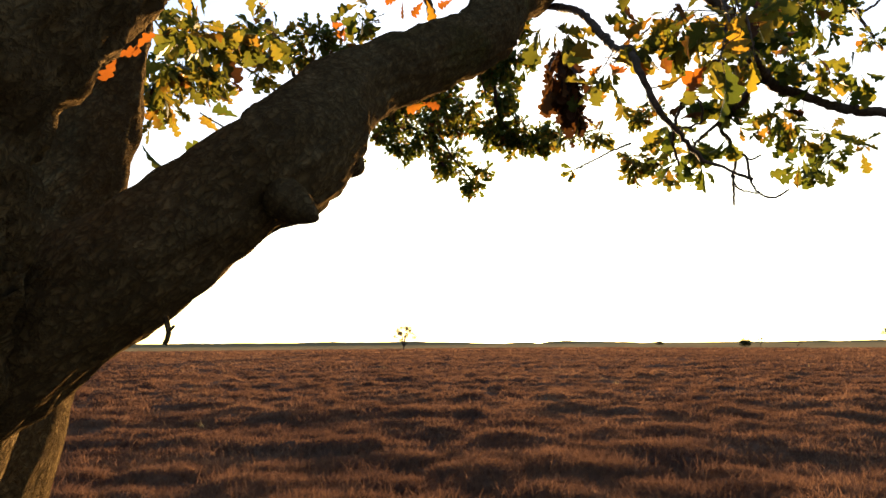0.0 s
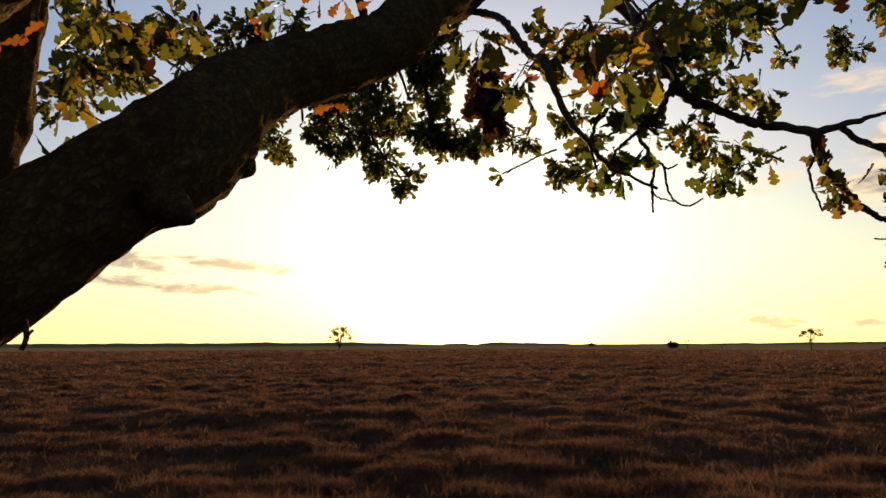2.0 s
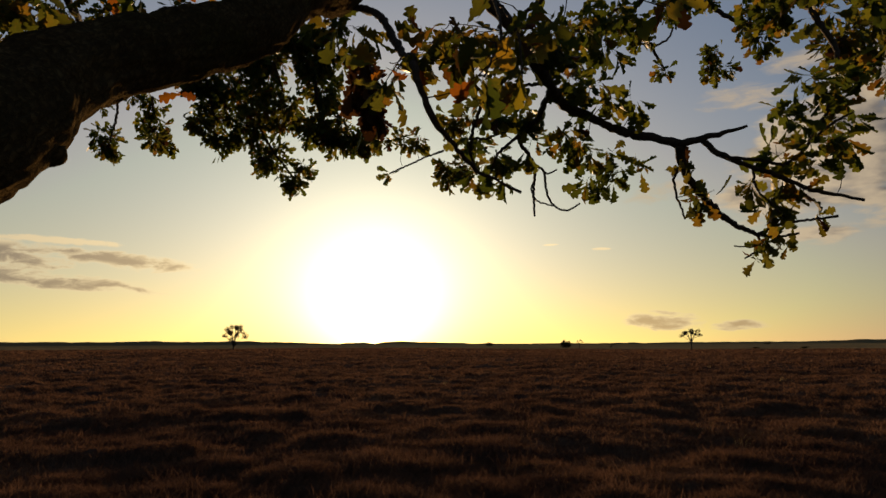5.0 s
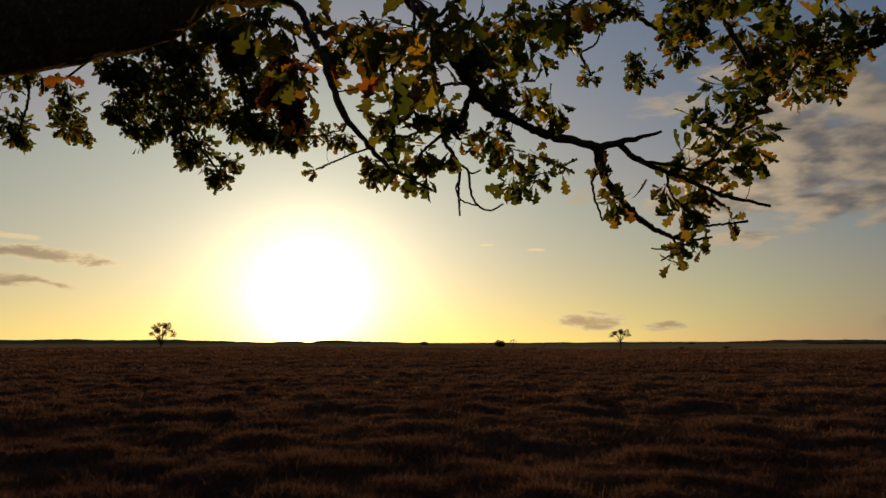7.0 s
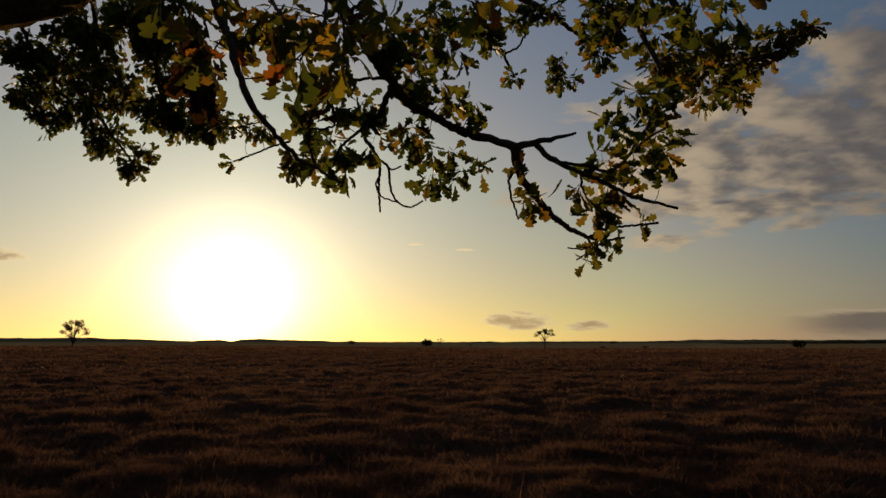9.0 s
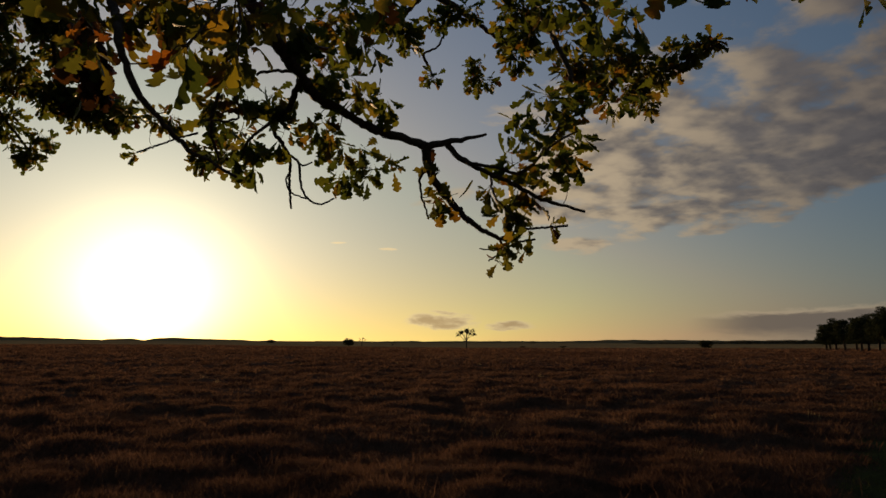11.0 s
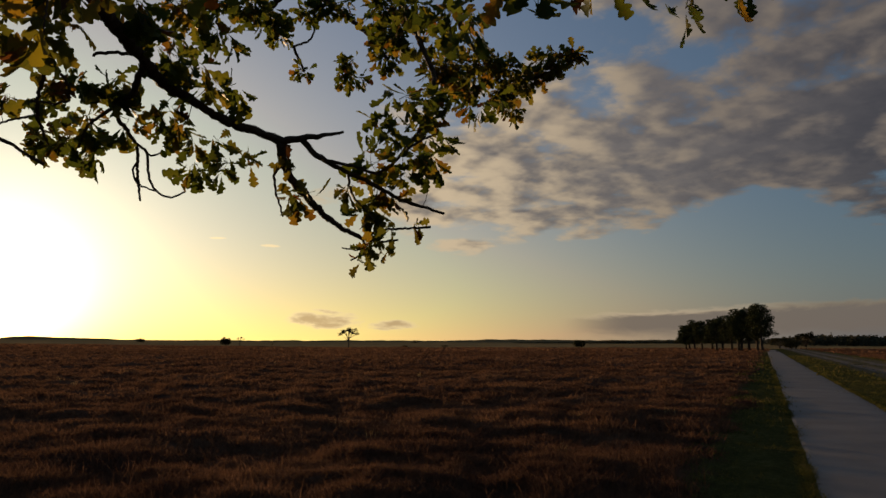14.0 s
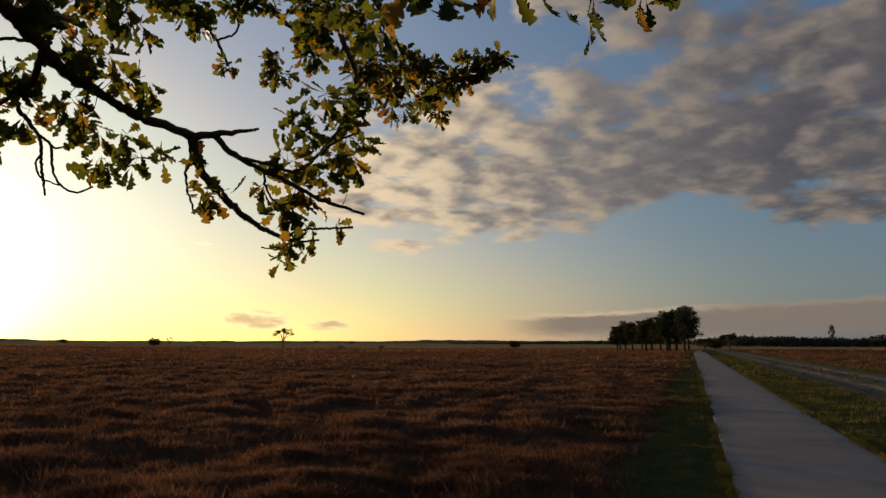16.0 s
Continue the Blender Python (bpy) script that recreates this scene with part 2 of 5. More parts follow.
def mat_ground():
    mat, n = material("heath_ground")
    pos = place(n)
    v = across(n, pos)
    grain = n.noise(pos, 9.0, 6.0, 0.7)
    clod = n.noise(pos, 1.4, 5.0, 0.6)
    edge = n.m("ADD", v, n.mul(n.m("SUBTRACT", clod, 0.5), 1.3))
    heath = heath_colours(n, pos)
    grass = n.ramp(n.add(n.mul(grain, 0.6), n.mul(clod, 0.4)), [(0.3, (0.030, 0.032, 0.011)), (0.55, (0.070, 0.066, 0.022)), (0.75, (0.16, 0.13, 0.05))])
    sand = n.ramp(n.add(n.mul(grain, 0.5), n.mul(clod, 0.5)), [(0.3, (0.10, 0.085, 0.07)), (0.6, (0.21, 0.18, 0.15))])
    rut = n.m("MAXIMUM", n.step(n.m("ABSOLUTE", n.m("SUBTRACT", edge, 6.3)), 0.75, 0.2), n.step(n.m("ABSOLUTE", n.m("SUBTRACT", edge, 8.3)), 0.75, 0.2))
    sandy = n.mul(n.step(edge, 4.5, 5.3), n.step(edge, 10.6, 9.6))
    sandy = n.mul(sandy, n.add(n.mul(rut, 0.6), 0.38))
    verge = n.mul(n.step(edge, -1.7, -1.1), n.step(edge, 12.2, 10.8))
    col = n.mix(verge, heath, grass)
    # beyond the heather lies pale dry grassland, partly lightened to stand in for haze
    length = n.vec("LENGTH")
    n.put(length.inputs[0], pos)
    streaky = n.noise(pos, 0.02, 5.0, 0.6)
    plain = n.ramp(n.add(n.mul(streaky, 0.7), n.mul(clod, 0.3)), [(0.3, (0.16, 0.112, 0.048)), (0.5, (0.25, 0.175, 0.078)), (0.7, (0.34, 0.24, 0.11))])
    col = n.mix(n.step(n.m("ADD", length.outputs["Value"], n.mul(n.m("SUBTRACT", streaky, 0.5), 120.0)), 235.0, 275.0), col, plain)
    col = n.mix(sandy, col, sand)
    return finish(mat, n, col, 0.95, n.add(grain, n.mul(clod, 2.0)), 0.9, 0.10, spec=0.0)


def mat_heather(name, bright, straw=False):
    mat, n = material(name)
    pos = place(n)
    if straw:
        f = n.noise(pos, 3.0, 3.0)
        col = n.ramp(f, [(0.35, (0.16, 0.10, 0.045)), (0.65, (0.34, 0.25, 0.12))])
    else:
        col = heath_colours(n, pos, bright)
    geo = n.node("ShaderNodeNewGeometry")
    col = n.mix(1.0, col, n.ramp(geo.outputs["Random Per Island"], [(0.0, (0.78, 0.78, 0.78)), (1.0, (1.22, 1.2, 1.18))]), "MULTIPLY")
    return finish(mat, n, col, 0.85, passing=0.35, spec=0.0)


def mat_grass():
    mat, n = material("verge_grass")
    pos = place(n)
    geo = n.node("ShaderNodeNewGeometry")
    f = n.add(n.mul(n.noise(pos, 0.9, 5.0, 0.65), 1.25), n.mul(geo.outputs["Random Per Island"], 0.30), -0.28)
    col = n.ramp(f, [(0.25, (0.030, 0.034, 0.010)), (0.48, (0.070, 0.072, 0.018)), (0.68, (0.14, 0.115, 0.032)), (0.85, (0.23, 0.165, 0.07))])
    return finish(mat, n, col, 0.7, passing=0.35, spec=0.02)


def mat_path():
    mat, n = material("path_concrete")
    pos = place(n)
    grit = n.noise(pos, 60.0, 4.0, 0.7)
    stain = n.noise(pos, 0.9, 5.0, 0.6)
    sep = n.node("ShaderNodeSeparateXYZ")
    n.put(sep.inputs[0], pos)
    ahead = n.add(n.mul(sep.outputs[0], PATH_UX), n.mul(sep.outputs[1], PATH_UY))
    band = n.noise(n.xyz(n.mul(across(n, pos), 0.22), n.mul(ahead, 0.8), 0.0), 1.0, 3.0)
    f = n.add(n.mul(stain, 0.35), n.mul(grit, 0.25), n.mul(band, 0.40))
    col = n.ramp(f, [(0.32, (0.115, 0.102, 0.092)), (0.48, (0.175, 0.156, 0.140)), (0.66, (0.225, 0.202, 0.180))])
    return finish(mat, n, col, 0.85, n.add(grit, stain), 0.25, 0.01, spec=0.08)


def mat_bark():
    mat, n = material("oak_bark")
    co = n.node("ShaderNodeTexCoord").outputs["Object"]
    big = n.noise(co, 7.0, 5.0, 0.6, 0.4)
    fine = n.noise(co, 55.0, 5.0, 0.7, 0.6)
    lichen = n.noise(co, 22.0, 6.0, 0.75, 0.6)
    f = n.add(n.mul(big, 0.45), n.mul(fine, 0.55))
    col = n.ramp(f, [(0.30, (0.034, 0.022, 0.010)), (0.50, (0.085, 0.060, 0.027)), (0.68, (0.165, 0.120, 0.056))])
    col = n.mix(n.mul(n.step(lichen, 0.64, 0.74), 0.30), col, (0.20, 0.21, 0.16))
    col = n.mix(n.mul(n.step(n.noise(co, 3.0, 4.0), 0.55, 0.72), 0.55), col, (0.075, 0.080, 0.020))
    # dark cracks between the plates
    crack = n.node("ShaderNodeTexVoronoi")
    crack.feature = "DISTANCE_TO_EDGE"
    warp = n.vec("ADD")
    n.put(warp.inputs[0], co)
    n.put(warp.inputs[1], n.tint(n.m("SUBTRACT", fine, 0.5), (0.030, 0.030, 0.050)))
    n.put(crack.inputs["Vector"], warp.outputs[0])
    crack.inputs["Scale"].default_value = 85.0
    plate = n.step(crack.outputs["Distance"], 0.02, 0.22)
    col = n.mix(n.m("ADD", n.mul(plate, 0.5), 0.5), (0.028, 0.021, 0.013), col)
    return finish(mat, n, col, 0.9, n.add(n.mul(plate, 0.25), fine, n.mul(big, 1.2)), 0.9, 0.012, spec=0.0)


def mat_twig():
    mat, n = material("twig_bark")
    co = n.node("ShaderNodeTexCoord").outputs["Object"]
    fine = n.noise(co, 60.0, 4.0, 0.7)
    col = n.ramp(fine, [(0.3, (0.030, 0.022, 0.016)), (0.7, (0.090, 0.068, 0.048))])
    return finish(mat, n, col, 0.8, fine, 0.6, 0.004, spec=0.05)


def mat_leaf(name, stops, single=False, passing=0.40):
    mat, n = material(name)
    if single:
        rnd = n.node("ShaderNodeObjectInfo").outputs["Random"]
    else:
        rnd = n.node("ShaderNodeNewGeometry").outputs["Random Per Island"]
    pos = place(n)
    f = n.add(rnd, n.mul(n.m("SUBTRACT", n.noise(pos, 30.0, 3.0), 0.5), 0.30))
    col = n.ramp(f, stops)
    blot = n.step(n.noise(pos, 85.0, 3.0), 0.60, 0.72)
    col = n.mix(n.mul(blot, 0.35), col, (0.10, 0.045, 0.015))
    bright = n.vec("MULTIPLY")
    n.put(bright.inputs[0], col)
    bright.inputs[1].default_value = (2.15, 1.85, 0.9)
    return finish(mat, n, col, 0.5, n.noise(pos, 120.0, 3.0), 0.25, 0.002, passing=passing, passed_colour=bright.outputs[0], spec=0.04)


GREEN = [(0.0, (0.024, 0.040, 0.011)), (0.50, (0.044, 0.064, 0.014)), (0.80, (0.085, 0.095, 0.018)), (0.94, (0.12, 0.092, 0.020)), (1.0, (0.11, 0.056, 0.016))]
MIXED = [(0.0, (0.034, 0.048, 0.013)), (0.50, (0.066, 0.076, 0.018)), (0.82, (0.12, 0.105, 0.020)), (0.96, (0.115, 0.066, 0.016)), (1.0, (0.085, 0.036, 0.015))]
BROWN = [(0.0, (0.028, 0.015, 0.010)), (0.5, (0.050, 0.025, 0.014)), (1.0, (0.085, 0.042, 0.018))]
YELLOW = [(0.0, (0.11, 0.12, 0.018)), (0.6, (0.15, 0.14, 0.020)), (1.0, (0.17, 0.115, 0.018))]
M_GROUND, M_PATH, M_BARK, M_TWIG = mat_ground(), mat_path(), mat_bark(), mat_twig()
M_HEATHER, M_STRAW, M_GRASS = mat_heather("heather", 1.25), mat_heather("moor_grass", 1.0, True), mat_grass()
ORANGE = [(0.0, (0.10, 0.036, 0.010)), (0.6, (0.15, 0.058, 0.012)), (1.0, (0.15, 0.095, 0.016))]
LEAF = {"orange": mat_leaf("leaf_orange", ORANGE), "green": mat_leaf("leaf_green", GREEN), "mixed": mat_leaf("leaf_turning", MIXED), "brown": mat_leaf("leaf_brown", BROWN, passing=0.18)}
LEAF_ONE = {"orange": mat_leaf("near_leaf_orange", ORANGE, True), "green": mat_leaf("near_leaf_green", GREEN, True), "mixed": mat_leaf("near_leaf_turning", MIXED, True), "brown": mat_leaf("near_leaf_brown", BROWN, True, 0.18), "yellow": mat_leaf("near_leaf_yellow", YELLOW, True)}


def mat_far(name, dark, light):
    mat, n = material(name)
    geo = n.node("ShaderNodeNewGeometry")
    f = n.add(n.mul(n.noise(place(n), 0.6, 4.0), 0.6), n.mul(geo.outputs["Random Per Island"], 0.4))
    return finish(mat, n, n.ramp(f, [(0.25, dark), (0.75, light)]), 0.9, passing=0.2, spec=0.0)


# needles and woods are lightened in colour to stand in for haze
M_PINE, M_WOODS = mat_far("pine_needles", (0.024, 0.030, 0.015), (0.070, 0.076, 0.034)), mat_far("far_woods", (0.045, 0.044, 0.030), (0.10, 0.094, 0.058))
# leaves of the distant poplar: haze painted in as a pale colour
M_HAZED = mat_far("hazed_leaves", (0.18, 0.17, 0.14), (0.32, 0.30, 0.25))
M_AUTUMN = mat_far("autumn_leaves", (0.07, 0.042, 0.015), (0.16, 0.10, 0.032))
M_SCRUB = mat_far("scrub_leaves", (0.020, 0.022, 0.010), (0.060, 0.055, 0.022))
# hill colour includes some lightening in place of distance haze
M_HILL = mat_far("far_hill", (0.12, 0.086, 0.042), (0.22, 0.160, 0.078))

# ---- building helpers ----


def mesh_of(name, verts, faces, mat, smooth=False):
    me = bpy.data.meshes.new(name)
    me.from_pydata(verts, [], faces)
    if smooth:
        me.polygons.foreach_set("use_smooth", [True] * len(me.polygons))
    me.materials.append(mat)
    me.update()
    return me


def part(name, me, parent, label=""):
    ob = new(name, me)
    ob.parent = parent
    if label:
        ob["label"] = label
    return ob


def hash_noise(x, y, seed=0):
    """Smooth value noise on arrays, 0 to 1."""
    x, y = np.asarray(x, float), np.asarray(y, float)
    ix, iy = np.floor(x).astype(np.int64), np.floor(y).astype(np.int64)
    fx, fy = x - ix, y - iy
    fx, fy = fx * fx * (3 - 2 * fx), fy * fy * (3 - 2 * fy)

    def corner(a, b):
        h = (a * 374761393 + b * 668265263 + seed * 974711) & 0x7FFFFFFF
        h = ((h ^ (h >> 13)) * 1274126177) & 0x7FFFFFFF
        return ((h ^ (h >> 16)) & 0xFFFF) / 65535.0

    top = corner(ix, iy) * (1 - fx) + corner(ix + 1, iy) * fx
    low = corner(ix, iy + 1) * (1 - fx) + corner(ix + 1, iy + 1) * fx
    return top * (1 - fy) + low * fy


def ease(v, lo, hi):
    s = np.clip((np.asarray(v, float) - lo) / (hi - lo), 0, 1)
    return s * s * (3 - 2 * s)


def side_of_path(x, y):
    return (np.asarray(x) - PATH_X) * PATH_UY - (np.asarray(y) - PATH_Y) * PATH_UX


def domes(x, y, cell, seed):
    """Rounded bushes, one to a cell at a random spot, 0 to 1 high."""
    u, w = x / cell, y / cell
    iu, iw = np.floor(u), np.floor(w)
    best = np.zeros_like(u)
    for a in (-1, 0, 1):
        for b in (-1, 0, 1):
            ca, cb = iu + a, iw + b
            px, py = ca + 0.15 + 0.7 * hash_noise(ca, cb, seed), cb + 0.15 + 0.7 * hash_noise(ca, cb, seed + 50)
            wide, tall = 0.45 + 0.45 * hash_noise(ca, cb, seed + 60), 0.25 + 0.75 * hash_noise(ca, cb, seed + 70)
            r2 = ((u - px) ** 2 + (w - py) ** 2) / (wide * wide)
            best = np.maximum(best, tall * np.sqrt(np.clip(1 - r2, 0, 1)))
    return best


def height(x, y):
    """The heath's surface: heathery hummocks, flat by the path, rising slowly far off to the west."""
    x, y = np.asarray(x, float), np.asarray(y, float)
    v, d = side_of_path(x, y), np.hypot(x, y)
    off = np.maximum(-1.5 - v, v - 11.5)
    heath = ease(off, 0.0, 1.6)
    lump = hash_noise(x * 0.45, y * 0.45, 1) * 0.45 + hash_noise(x * 0.15, y * 0.15, 3) * 0.55
    bushy = np.maximum(0.9 * domes(x, y, 1.15, 2), 0.70 * domes(x, y, 0.58, 4)) * (0.75 + 0.5 * hash_noise(x * 4.5, y * 4.5, 6))
    h = heath * ((lump - 0.5) * 0.15 + bushy * 0.33 - 0.16) * (1 - 0.6 * ease(d, 60, 200))
    ruts = -0.06 * (np.exp(-((v - 6.3) / 0.35) ** 2) + np.exp(-((v - 8.3) / 0.35) ** 2))
    turn = np.degrees(np.arctan2(x, y))
    west = ease(turn, 26, -4) * (np.abs(turn) < 120)
    rise = np.clip(d - 60, 0, 180) * (0.0010 + 0.0062 * west) + np.clip(d - 250, 0, None) * (0.0030 + 0.0022 * west)
    return h + ruts + rise + (hash_noise(x * 4, y * 4, 5) - 0.5) * 0.05 * (d < 80) * (np.maximum(-v, v - PATH_WIDE) > 0.45)

# ---- ground ----


def make_ground():
    rings = np.concatenate([np.arange(0.6, 30, 0.17), np.arange(30, 70, 0.4), 70 * 1.075 ** np.arange(0, 59)])
    turns = np.radians(np.concatenate([np.arange(-50, 84, 0.5), np.arange(84, 310, 3.0)]))
    xs, ys = np.outer(rings, np.sin(turns)), np.outer(rings, np.cos(turns))
    zs = height(xs, ys)
    # under the path the sheet lies below the slab
    v = side_of_path(xs, ys)
    zs = zs - 0.014 * ((v > -0.35) & (v < PATH_WIDE + 0.35))
    nr, nt = xs.shape
    verts = [(0.0, 0.0, 0.0)] + list(zip(xs.ravel().tolist(), ys.ravel().tolist(), zs.ravel().tolist()))
    faces = []
    for j in range(nt):
        k = (j + 1) % nt
        faces.append((0, 1 + k, 1 + j))
    for i in range(nr - 1):
        a, b = 1 + i * nt, 1 + (i + 1) * nt
        for j in range(nt):
            k = (j + 1) % nt
            faces.append((a + j, a + k, b + k, b + j))
    return tagged(new("ground", mesh_of("ground", verts, faces, M_GROUND, True)), "brown autumn heath with grassy verges and a sandy track", "ground", kind="structure")


make_ground()


def make_path():
    us = np.concatenate([np.arange(-40, 60, 0.5), np.arange(60, 200, 3.0)])
    prof = [(-0.015, -0.03), (0.0, -0.006), (0.06, -0.002), (0.55, 0.004), (1.12, 0.008), (1.69, 0.004), (2.18, -0.002), (2.24, -0.006), (2.26, -0.05)]
    verts, faces = [], []
    for i, u in enumerate(us):
        for j, (v, z) in enumerate(prof):
            wob = 0.0 if 2 < j < 6 else (hash_noise(u * 1.7, j * 9.0, 7) - 0.5) * 0.022
            x, y = PATH_X + u * PATH_UX + (v + wob) * PATH_UY, PATH_Y + u * PATH_UY - (v + wob) * PATH_UX
            d = math.hypot(x, y)
            verts.append((x, y, z + max(0.0, d - 60) * 0.0010 + float(hash_noise(u * 0.6, v, 8)) * 0.008))
    k = len(prof)
    for i in range(len(us) - 1):
        for j in range(k - 1):
            faces.append((i * k + j, i * k + j + 1, (i + 1) * k + j + 1, (i + 1) * k + j))
    return tagged(new("path", mesh_of("path", verts, faces, M_PATH, True)), "pale grey worn concrete cycle path across the heath", "path", kind="structure")


make_path()


def blades(name, mat, px, py, pz, high, wide, per, spread, lean, seed, label, category):
    """Tufts of thin two-triangle blades at the given places, as one mesh."""
    rng = np.random.default_rng(seed)
    m = len(px)
    bx = np.repeat(px, per) + rng.normal(0, 1, m * per) * np.repeat(spread, per)
    by = np.repeat(py, per) + rng.normal(0, 1, m * per) * np.repeat(spread, per)
    bz = np.repeat(pz, per) - 0.03
    h = np.repeat(high, per) * rng.uniform(0.45, 1.15, m * per) * np.where(rng.random(m * per) > 0.95, 1.5, 1.0)
    w = np.repeat(wide, per) * rng.uniform(0.7, 1.3, m * per)
    a = rng.uniform(0, 2 * np.pi, m * per)
    out = rng.normal(0, lean, (m * per, 2)) * h[:, None]
    cx, cy = np.cos(a) * w, np.sin(a) * w
    low1 = np.stack([bx - cx * 0.5, by - cy * 0.5, bz], 1)
    low2 = np.stack([bx + cx * 0.5, by + cy * 0.5, bz], 1)
    mid1 = np.stack([bx + out[:, 0] * 0.45 - cx * 0.6, by + out[:, 1] * 0.45 - cy * 0.6, bz + h * 0.6], 1)
    mid2 = np.stack([bx + out[:, 0] * 0.45 + cx * 0.6, by + out[:, 1] * 0.45 + cy * 0.6, bz + h * 0.6], 1)
    tip = np.stack([bx + out[:, 0], by + out[:, 1], bz + h], 1)
    co = np.stack([low1, low2, mid1, mid2, tip], 1).reshape(-1, 3)
    k = np.arange(m * per)[:, None] * 5
    tris = np.concatenate([k + [0, 1, 3], k + [0, 3, 2], k + [2, 3, 4]], 1).reshape(-1, 3)
    me = bpy.data.meshes.new(name)
    me.vertices.add(len(co))
    me.vertices.foreach_set("co", co.ravel())
    me.loops.add(tris.size)
    me.loops.foreach_set("vertex_index", tris.ravel().astype(np.int32))
    me.polygons.add(len(tris))
    me.polygons.foreach_set("loop_start", np.arange(0, tris.size, 3, dtype=np.int32))
    me.materials.append(mat)
    me.update(calc_edges=True)
    return tagged(new(name, me), label, category, kind="stuff")


def scatter(lo, hi, density, seed, zone):
    """Random places in the viewed sector between two distances, where zone(v) holds."""
    rng = np.random.default_rng(seed)
    a0, a1 = -46.0, 82.0
    count = int(density * (a1 - a0) / 360 * math.pi * (hi * hi - lo * lo))
    d = np.sqrt(rng.uniform(lo * lo, hi * hi, count))
    a = np.radians(rng.uniform(a0, a1, count))
    x, y = d * np.sin(a), d * np.cos(a)
    keep = zone(side_of_path(x, y), x, y)
    return x[keep], y[keep]


def on_heath(v, x, y):
    ragged = (hash_noise(x * 0.9, y * 0.9, 11) - 0.5) * 0.9
    return ((v < -1.35 + ragged) | (v > 11.6 + ragged * 2)) & (np.hypot(x + 0.45, y - 0.85) > 0.6)


def make_heather():
    for lo, hi, density, per, size, wide, seed in ((2.5, 11, 80, 92, 0.115, 0.0044, 1), (11, 22, 28, 60, 0.115, 0.009, 2), (22, 50, 6, 40, 0.14, 0.022, 3), (50, 150, 0.6, 26, 0.19, 0.09, 4), (150, 262, 0.075, 12, 0.26, 0.5, 5)):
        x, y = scatter(lo, hi, density, seed, on_heath)
        patch = hash_noise(x * 0.5, y * 0.5, 21)
        keep = patch > 0.04
        x, y, patch = x[keep], y[keep], patch[keep]
        blades("heather", M_HEATHER, x, y, height(x, y), size * (0.65 + 0.6 * patch), np.full(len(x), wide), per, np.full(len(x), 0.09 + 0.06 * (hi > 15) + 0.2 * (hi > 60) + 0.8 * (hi > 200) + 2.0 * (hi > 600)), 0.62, seed, "dry brown heather sprigs covering the heath", "heather")
    # single bushes that stand above the rest
    for lo, hi, density, per, size, wide, seed in ((4, 13, 1.5, 170, 0.20, 0.0055, 7), (13, 30, 0.8, 110, 0.22, 0.012, 8), (30, 75, 0.22, 60, 0.24, 0.032, 9)):
        x, y = scatter(lo, hi, density, seed, on_heath)
        grown = 0.55 + 0.75 * hash_noise(x * 3.1, y * 3.1, 22)
        blades("heather", M_HEATHER, x, y, height(x, y), size * grown, np.full(len(x), wide), per, 0.16 * grown, 0.55, seed, "fuller brown heather bushes among the lower sprigs", "heather")
    for lo, hi, density, per, size, wide, seed in ((4, 14, 0.05, 22, 0.20, 0.004, 31), (14, 60, 0.04, 18, 0.24, 0.009, 32)):
        x, y = scatter(lo, hi, density, seed, on_heath)
        keep = hash_noise(x * 0.12, y * 0.12, 33) > 0.45
        x, y = x[keep], y[keep]
        blades("moor_grass", M_STRAW, x, y, height(x, y), np.full(len(x), size), np.full(len(x), wide), per, np.full(len(x), 0.07), 0.30, seed, "pale straw tufts of moor grass in heather", "grass")


make_heather()


def on_verge(v, x, y):
    ragged = (hash_noise(x * 1.1, y * 1.1, 12) - 0.5) * 0.7
    bare = (v > 4.9 + ragged) & (v < 10.2 + ragged)
    return (((v > -1.75 + ragged) & (v < -0.02)) | ((v > 2.26) & (v < 11.8 + ragged) & (~bare | (hash_noise(x * 1.7, y * 0.9, 13) > 0.72)))) & (np.hypot(x + 0.45, y - 0.85) > 0.5)


def make_verge():
    for lo, hi, density, per, size, wide, seed in ((2.5, 14, 70, 14, 0.085, 0.006, 41), (14, 40, 14, 10, 0.10, 0.016, 42), (40, 110, 1.6, 8, 0.13, 0.06, 43)):
        x, y = scatter(lo, hi, density, seed, on_verge)
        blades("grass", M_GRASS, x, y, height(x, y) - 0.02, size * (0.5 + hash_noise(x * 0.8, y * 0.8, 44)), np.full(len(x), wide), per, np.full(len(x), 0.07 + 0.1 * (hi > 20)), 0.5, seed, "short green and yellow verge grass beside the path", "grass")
    # ragged fringe over both edges of the slab
    rng = np.random.default_rng(45)
    for edge, way, tall in ((-0.015, -1.0, 0.055), (PATH_WIDE + 0.02, 1.0, 0.055)):
        u = rng.uniform(-9, 45, 5200)
        v = edge + way * rng.uniform(-0.01, 0.12, len(u)) + (hash_noise(u * 1.3, u * 0, 46) - 0.5) * 0.08
        x, y = PATH_X + u * PATH_UX + v * PATH_UY, PATH_Y + u * PATH_UY - v * PATH_UX
        lush = hash_noise(u * 0.9, v * 2, 47)
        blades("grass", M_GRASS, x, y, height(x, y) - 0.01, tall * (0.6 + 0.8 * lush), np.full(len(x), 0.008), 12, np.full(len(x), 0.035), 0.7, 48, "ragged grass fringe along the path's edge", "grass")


make_verge()


